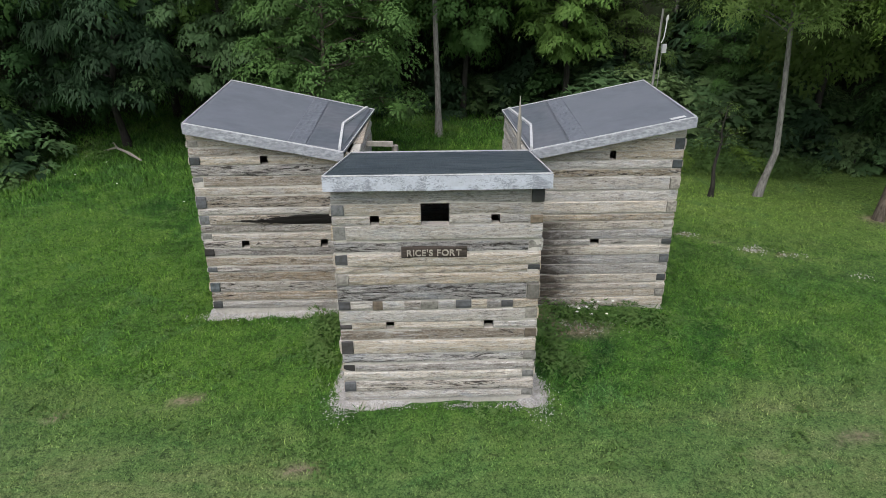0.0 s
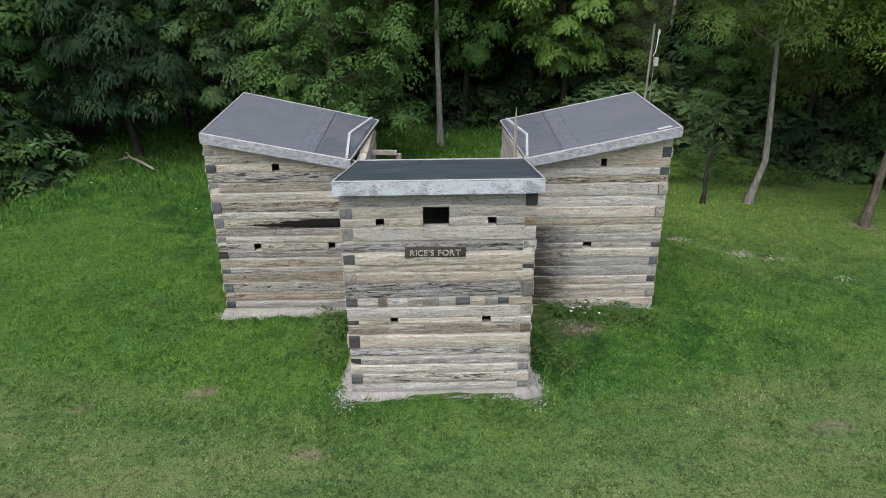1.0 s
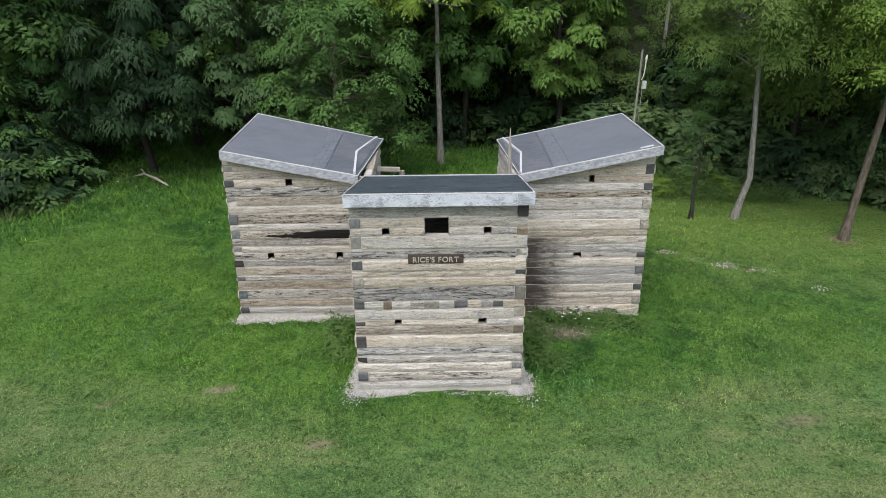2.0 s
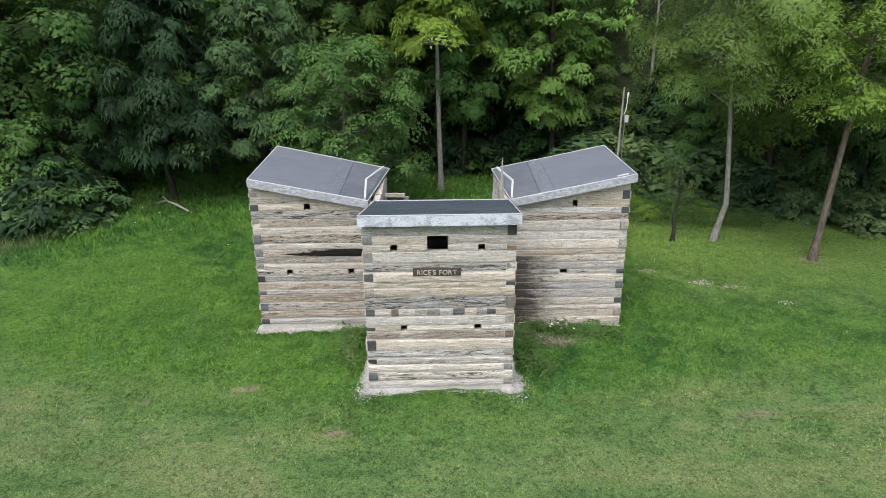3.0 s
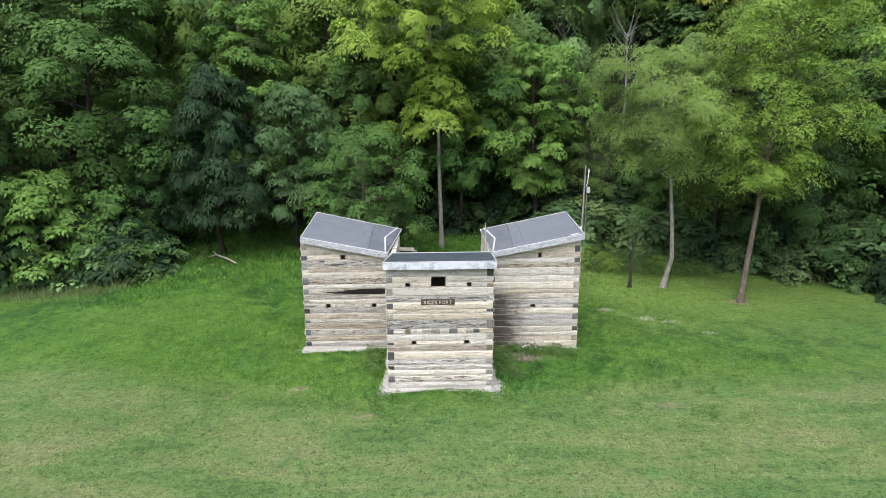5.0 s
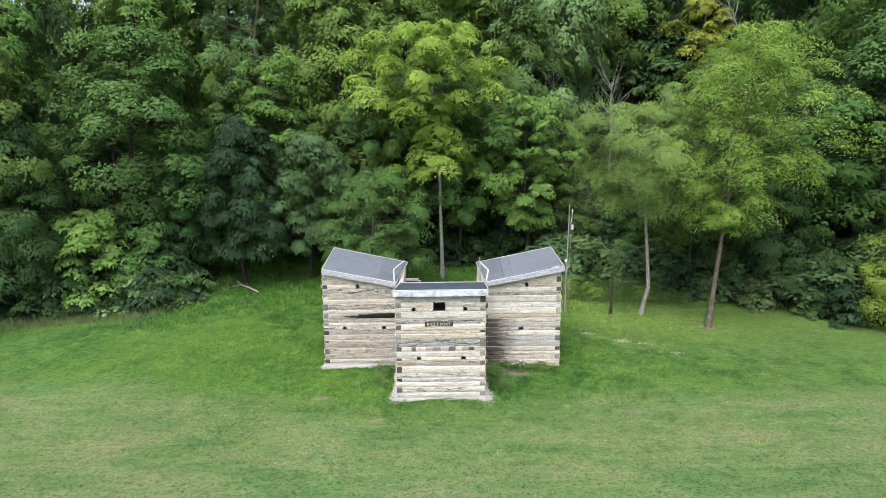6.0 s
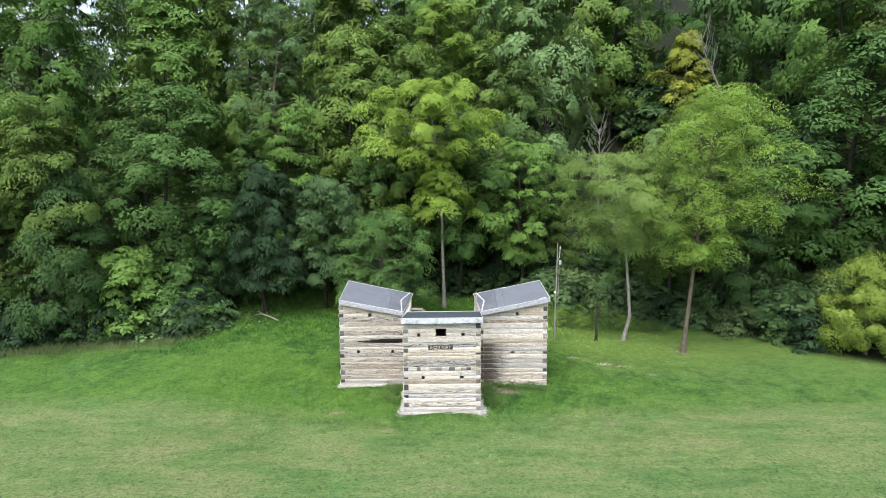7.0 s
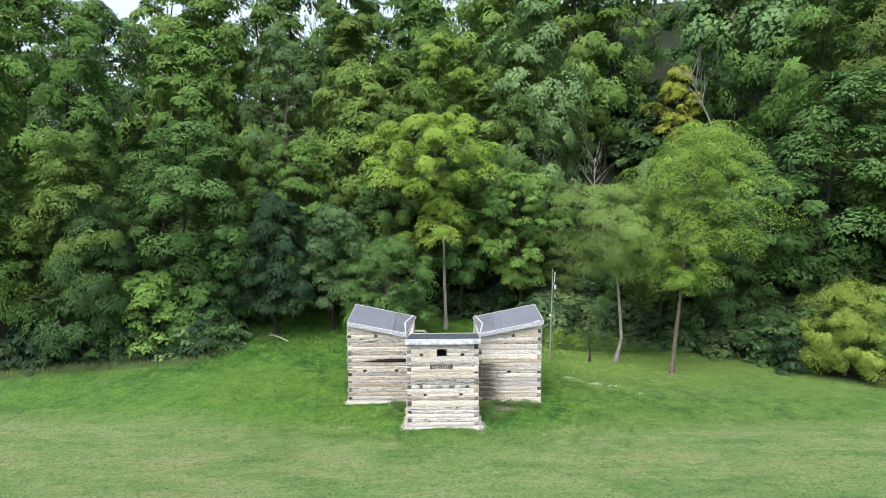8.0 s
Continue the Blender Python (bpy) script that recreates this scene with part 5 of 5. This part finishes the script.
def spread_forest():
    rng = random.Random(8)
    used = set()
    def put(x, y, size):
        away = math.hypot(x + 0.3, y + 29.0)
        kinds, weights = (KINDS_NEAR, (3, 6, 2, 5) if x < 2 else (3, 4, 3, 4)) if away < 57 else (KINDS_MID, (2, 5, 2, 5) if x < 2 else (4, 4, 4, 3)) if away < 84 else (KINDS_FAR, (3, 4, 3, 3))
        k = rng.choices(range(len(kinds)), weights)[0]
        src = kinds[k]
        m = pose(x, y, gz(x, y) - 0.1, rng.uniform(-4, 4), rng.uniform(-4, 4), rng.uniform(0, 360)) @ Matrix.Diagonal((size * rng.uniform(0.9, 1.12), size * rng.uniform(0.9, 1.12), size * rng.uniform(0.88, 1.15), 1))
        if id(src) not in used:
            used.add(id(src))
            src.matrix_basis = m
        else:
            copy_thing(src, m)
    def band(d0, d1, step, size):
        x = -75.0
        while x < 80:
            d = d0
            while d < d1:
                px = x + rng.uniform(-0.4, 0.4) * step
                py = float(np.interp(px, EDGE_X, EDGE_Y)) + d + rng.uniform(-0.4, 0.4) * step
                d += step
                if abs(px + 0.5) > 5.5 + 0.73 * (py + 28.5) or py < -8:
                    continue
                if any(math.hypot(px - a, py - b_) < r for a, b_, r in KEEP):
                    continue
                if d0 < 2 and -8 < px < 9.5 and py < 19.6:
                    continue
                low_ridge = 0.95 if px < -22 and d0 > 2 else 1.0
                grow = min(size * low_ridge * rng.uniform(0.72, 1.24), (room(px, py) - gz(px, py)) / 16.5)
                if grow < 0.75:
                    LOW.extend((px + dx, py + dy, rng.uniform(1.0, 1.6)) for dx, dy in ((-1.2, 0.6), (1.3, -0.8)))
                if grow > 0.3:
                    put(px, py, grow)
            x += step
    band(1.2, 9.6, 4.3, 1.0)
    band(10.0, 36.0, 6.7, 1.22)
    band(36.5, 72.0, 12.0, 1.38)


spread_forest()

# undergrowth along the edge
SHRUBS = [
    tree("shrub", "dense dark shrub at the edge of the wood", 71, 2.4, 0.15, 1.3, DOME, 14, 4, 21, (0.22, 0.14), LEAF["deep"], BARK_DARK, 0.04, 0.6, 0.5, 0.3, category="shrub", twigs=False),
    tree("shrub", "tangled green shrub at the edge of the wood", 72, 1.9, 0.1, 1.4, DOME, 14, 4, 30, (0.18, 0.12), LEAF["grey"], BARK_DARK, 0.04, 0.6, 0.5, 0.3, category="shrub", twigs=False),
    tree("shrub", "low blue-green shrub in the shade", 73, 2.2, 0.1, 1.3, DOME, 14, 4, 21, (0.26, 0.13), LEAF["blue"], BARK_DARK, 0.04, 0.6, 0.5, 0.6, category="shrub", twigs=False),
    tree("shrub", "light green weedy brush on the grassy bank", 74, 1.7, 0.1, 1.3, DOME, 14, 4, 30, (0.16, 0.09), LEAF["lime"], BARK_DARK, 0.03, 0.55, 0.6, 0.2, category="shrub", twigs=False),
]


def spread_shrubs():
    rng = random.Random(18)
    spots = []
    for k in range(64):
        x = -30 + 62 * (k + rng.uniform(0, 1)) / 64
        if -14.4 < x < 14.0 or 22.3 < x < 27:
            continue
        spots.append((x, float(np.interp(x, EDGE_X, EDGE_Y)) + rng.uniform(0.2, 1.4), rng.uniform(0.7, 1.3) * (0.6 if x > 20 else 1.0)))
    for k in range(16):
        x = rng.uniform(-11.5, 9)
        spots.append((x, 20.5 + rng.uniform(0.5, 2.5), rng.uniform(0.6, 1.1)))
    for k in range(110):
        x, y = rng.uniform(13, 36), rng.uniform(9, 28)
        if beyond(x, y) > 2 and (room(x, y) < 60 or x > 18) and math.hypot(x - 24.1, y - 8.2) > 3.6 and x < 5 + 0.73 * (y + 28.5):
            spots.append((x, y, rng.uniform(0.9, 1.7)))
    spots.extend(LOW)
    for k in range(16):
        spots.append((rng.uniform(18.8, 25.0), rng.uniform(34.8, 41.5), rng.uniform(1.5, 2.3)))
    for x, y, size in ((-14.6, 10.9, 0.8), (-20.6, 10.2, 0.8), (-16.9, 10.6, 0.6)):
        spots.append((x, y, size))
    thicket = [(rng.uniform(8.0, 19.0), rng.uniform(17.5, 23.5), rng.uniform(1.0, 1.7)) for k in range(44)]
    spots.extend(thicket)
    used = set()
    bank = [(rng.uniform(7.6, 13.8), rng.uniform(13.8, 18.0), rng.uniform(0.5, 0.95)) for k in range(40)]
    for x, y, size in spots + bank:
        src = SHRUBS[3] if (x, y, size) in bank else SHRUBS[1] if (x, y, size) in thicket else rng.choice(SHRUBS[:3]) if x < 16 else SHRUBS[rng.choice((0, 1, 1, 1, 2))]
        m = pose(x, y, gz(x, y) - 0.05, 0, 0, rng.uniform(0, 360)) @ Matrix.Diagonal((size * rng.uniform(0.9, 1.3), size * rng.uniform(0.9, 1.3), size, 1))
        if id(src) not in used:
            used.add(id(src))
            src.matrix_basis = m
        else:
            copy_thing(src, m)


for k_ in SHRUBS:
    tagged(k_, group="shrubs along the wood")
spread_shrubs()


# ---- grass ----
FOOT = [(-1.8, 1.8, -0.12, 2.7), (-4.95, -1.5, 2.9, 6.5), (1.8, 5.25, 3.2, 6.9)]


def grass(name, label, count, region, height, width, mat_, seed, mask=None, lean=0.6):
    rng = np.random.default_rng(seed)
    x, y = rng.uniform(region[0], region[1], count), rng.uniform(region[2], region[3], count)
    keep = np.ones(count, bool)
    for a, b_, c, d in FOOT:
        keep &= ~((x > a) & (x < b_) & (y > c) & (y < d))
    keep &= rng.uniform(0, 1, count) > dirt_at(x, y) * 0.95
    fx = np.ones(count) if name == "wall_tufts" else np.minimum(x - region[0], region[1] - x) / (0.22 * (region[1] - region[0]))
    fy = np.ones(count) if name == "wall_tufts" else np.minimum((y - region[2]) * 3, region[3] - y) / (0.3 * (region[3] - region[2]))
    keep &= rng.uniform(0, 1, count) < np.clip(np.minimum(fx, fy), 0, 1) ** 1.3
    if mask is not None:
        keep &= rng.uniform(0, 1, count) < mask(x, y)
    x, y = x[keep], y[keep]
    n = len(x)
    z = ground_z(x, y)
    dr = dry_at(x, y)
    h = height * rng.uniform(0.4, 1.25, n) * (1 - 0.45 * dr)
    a = rng.uniform(0, 2 * np.pi, n)
    w = width * rng.uniform(0.6, 1.3, n)
    tx, ty = rng.normal(0, lean, n) * h, rng.normal(0, lean, n) * h
    v = np.empty((n, 3, 3), np.float32)
    v[:, 0] = np.stack([x - np.cos(a) * w, y - np.sin(a) * w, z - 0.01], -1)
    v[:, 1] = np.stack([x + np.cos(a) * w, y + np.sin(a) * w, z - 0.01], -1)
    v[:, 2] = np.stack([x + tx, y + ty, z + h], -1)
    me = bpy.data.meshes.new(name)
    me.vertices.add(3 * n)
    me.vertices.foreach_set("co", v.ravel())
    me.loops.add(3 * n)
    me.loops.foreach_set("vertex_index", np.arange(3 * n, dtype=np.int32))
    me.polygons.add(n)
    me.polygons.foreach_set("loop_start", np.arange(0, 3 * n, 3, dtype=np.int32))
    me.materials.append(mat_)
    me.update(calc_edges=True)
    for key, val in (("dry", dr), ("pale", brightened_at(x, y))):
        at = me.attributes.new(key, "FLOAT", "POINT")
        at.data.foreach_set("value", np.repeat(val, 3).astype(np.float32))
    tagged(new(name, me), label, "grass", kind="stuff")


grass("grass", "short mown lawn grass", 450000, (-15, 16, -5.5, 17), 0.075, 0.010, BLADE, 5)
grass("rough_grass", "longer rough grass at the foot of the wood", 60000, (-15, 12, 6, 21), 0.16, 0.012, BLADE, 6, lambda x, y: np.clip((y - 7 - 0.1 * np.abs(x)) / 6, 0, 1))
grass("shade_weeds", "rough green weeds on the slope below the trees", 120000, (-18, 10, 7, 24), 0.20, 0.020, BLADE, 13, lambda x, y: np.clip((beyond(x, y) + 8.5) / 6, 0, 0.9), 0.6)
foot = lambda x, y: np.maximum.reduce([np.exp(-((y + 0.16) / 0.10) ** 2) * (np.abs(x + 0.05) < 1.45) * np.clip(1.4 * np.sin(x * 3.1 + 1.0) + 0.5, 0.1, 1),
                                       np.exp(-((y - 2.72) / 0.12) ** 2) * ((x < -1.9) | (x > 1.9)) * (np.abs(x) < 5.2) * 0.8,
                                       np.exp(-((np.abs(x) - 2.15) / 0.2) ** 2) * (y > 0.3) * (y < 2.9) * 0.8, np.exp(-((np.abs(x + 0.1) - 5.25) / 0.1) ** 2) * (y > 2.8) * (y < 6.5) * 0.7])
grass("wall_tufts", "longer uncut grass tufts along the foot of the walls", 90000, (-5.6, 5.6, -0.5, 7.0), 0.13, 0.009, BLADE, 14, foot, 0.5)
near_edge = lambda x, y: np.exp(-((beyond(x, y) + 1.2) / 0.55) ** 2) * (x < -13)
grass("edge_grass", "tall pale uncut grass along the edge of the wood", 150000, (-44, -8, -1, 15), 0.40, 0.013, STRAW, 7, near_edge, 0.45)


def weeds():
    """Broad-leaved weeds: low rosettes in the lawn and taller ones at the foot of a wall."""
    rng = np.random.default_rng(9)
    spots = [(x, y, 0.05, 0.16, 16) for x, y in zip(rng.uniform(-8, 10, 150), rng.uniform(-2.5, 9, 150)) if not any(a < x < b_ and c < y < d for a, b_, c, d in FOOT)]
    spots += [(rng.uniform(2.3, 4.9), rng.uniform(2.5, 3.1), 0.22, 0.22, 26) for _ in range(34)]
    spots += [(rng.uniform(-2.6, -1.95), rng.uniform(1.2, 2.8), 0.16, 0.2, 22) for _ in range(34)]
    spots += [(rng.uniform(1.95, 2.7), rng.uniform(0.6, 2.7), 0.14, 0.18, 20) for _ in range(34)]
    for _ in range(1200):
        x, y = rng.uniform(6.8, 15.0), rng.uniform(12.2, 19.0)
        if beyond(x, y) > -2.6 + rng.normal(0, 0.3):
            spots.append((x, y, rng.uniform(0.25, 0.75), 0.32, 30))
    for _ in range(500):
        x, y = rng.uniform(-14.5, 1.5), rng.uniform(12.5, 22.0)
        if -3.5 < beyond(x, y) < 2.0:
            spots.append((x, y, rng.uniform(0.12, 0.4), 0.3, 30))
    c, o, r = [], [], []
    for x, y, h, rad, k in spots:
        for i in range(3):
            c.append((x + rng.normal(0, rad * 0.4), y + rng.normal(0, rad * 0.4), gz(x, y) + h * rng.uniform(0.3, 1)))
            o.append((rng.normal(0, 0.3), rng.normal(0, 0.3), 1.0))
            r.append(rad)
    q, soft = leaf_quads(rng, c, o, r, 14, 0.10, 0.045, 0.6, 0.2, corners=3)
    tagged(new("weeds", leaves_mesh("weeds", q, WEED, soft)), "broad-leaved weeds in the lawn and by the walls", "weeds", kind="stuff")


weeds()


def daisy(x, y, h):
    d = tagged(empty("daisy", pose(x, y, gz(x, y))), "white wild flower on a thin green stem", "flower", "white flowers by the wall")
    s = Shape()
    s.tube([(0, 0, -0.02), (0.01, 0, h * 0.6), (0.0, -0.01, h)], [0.005, 0.004, 0.004], 5)
    s.make("stem", WEED, d)
    s = Shape()
    for k in range(9):
        a = 2 * math.pi * k / 9
        ca, sa = math.cos(a), math.sin(a)
        s.add([(0, -0.01, h), (ca * 0.026 - sa * 0.011, sa * 0.026 + ca * 0.011 - 0.01, h + 0.014), (ca * 0.036, sa * 0.036 - 0.01, h + 0.005), (ca * 0.026 + sa * 0.011, sa * 0.026 - ca * 0.011 - 0.01, h + 0.014)], [(0, 1, 2, 3)])
    s.make("flower_head", PETAL, d, label="white flower head")


for x_, y_, h_ in ((3.57, 2.86, 0.36), (3.90, 2.88, 0.38), (3.02, 2.5, 0.30), (3.33, 2.5, 0.26), (3.27, 2.68, 0.32), (3.7, 2.6, 0.22), (3.45, 2.95, 0.3), (3.12, 2.75, 0.24)):
    daisy(x_, y_, h_)
for x_, y_ in ((-11.8, 11.2), (-11.3, 12.4), (-10.2, 10.6), (-12.2, 12.9), (-7.6, 9.2)):
    daisy(x_, y_, 0.2)
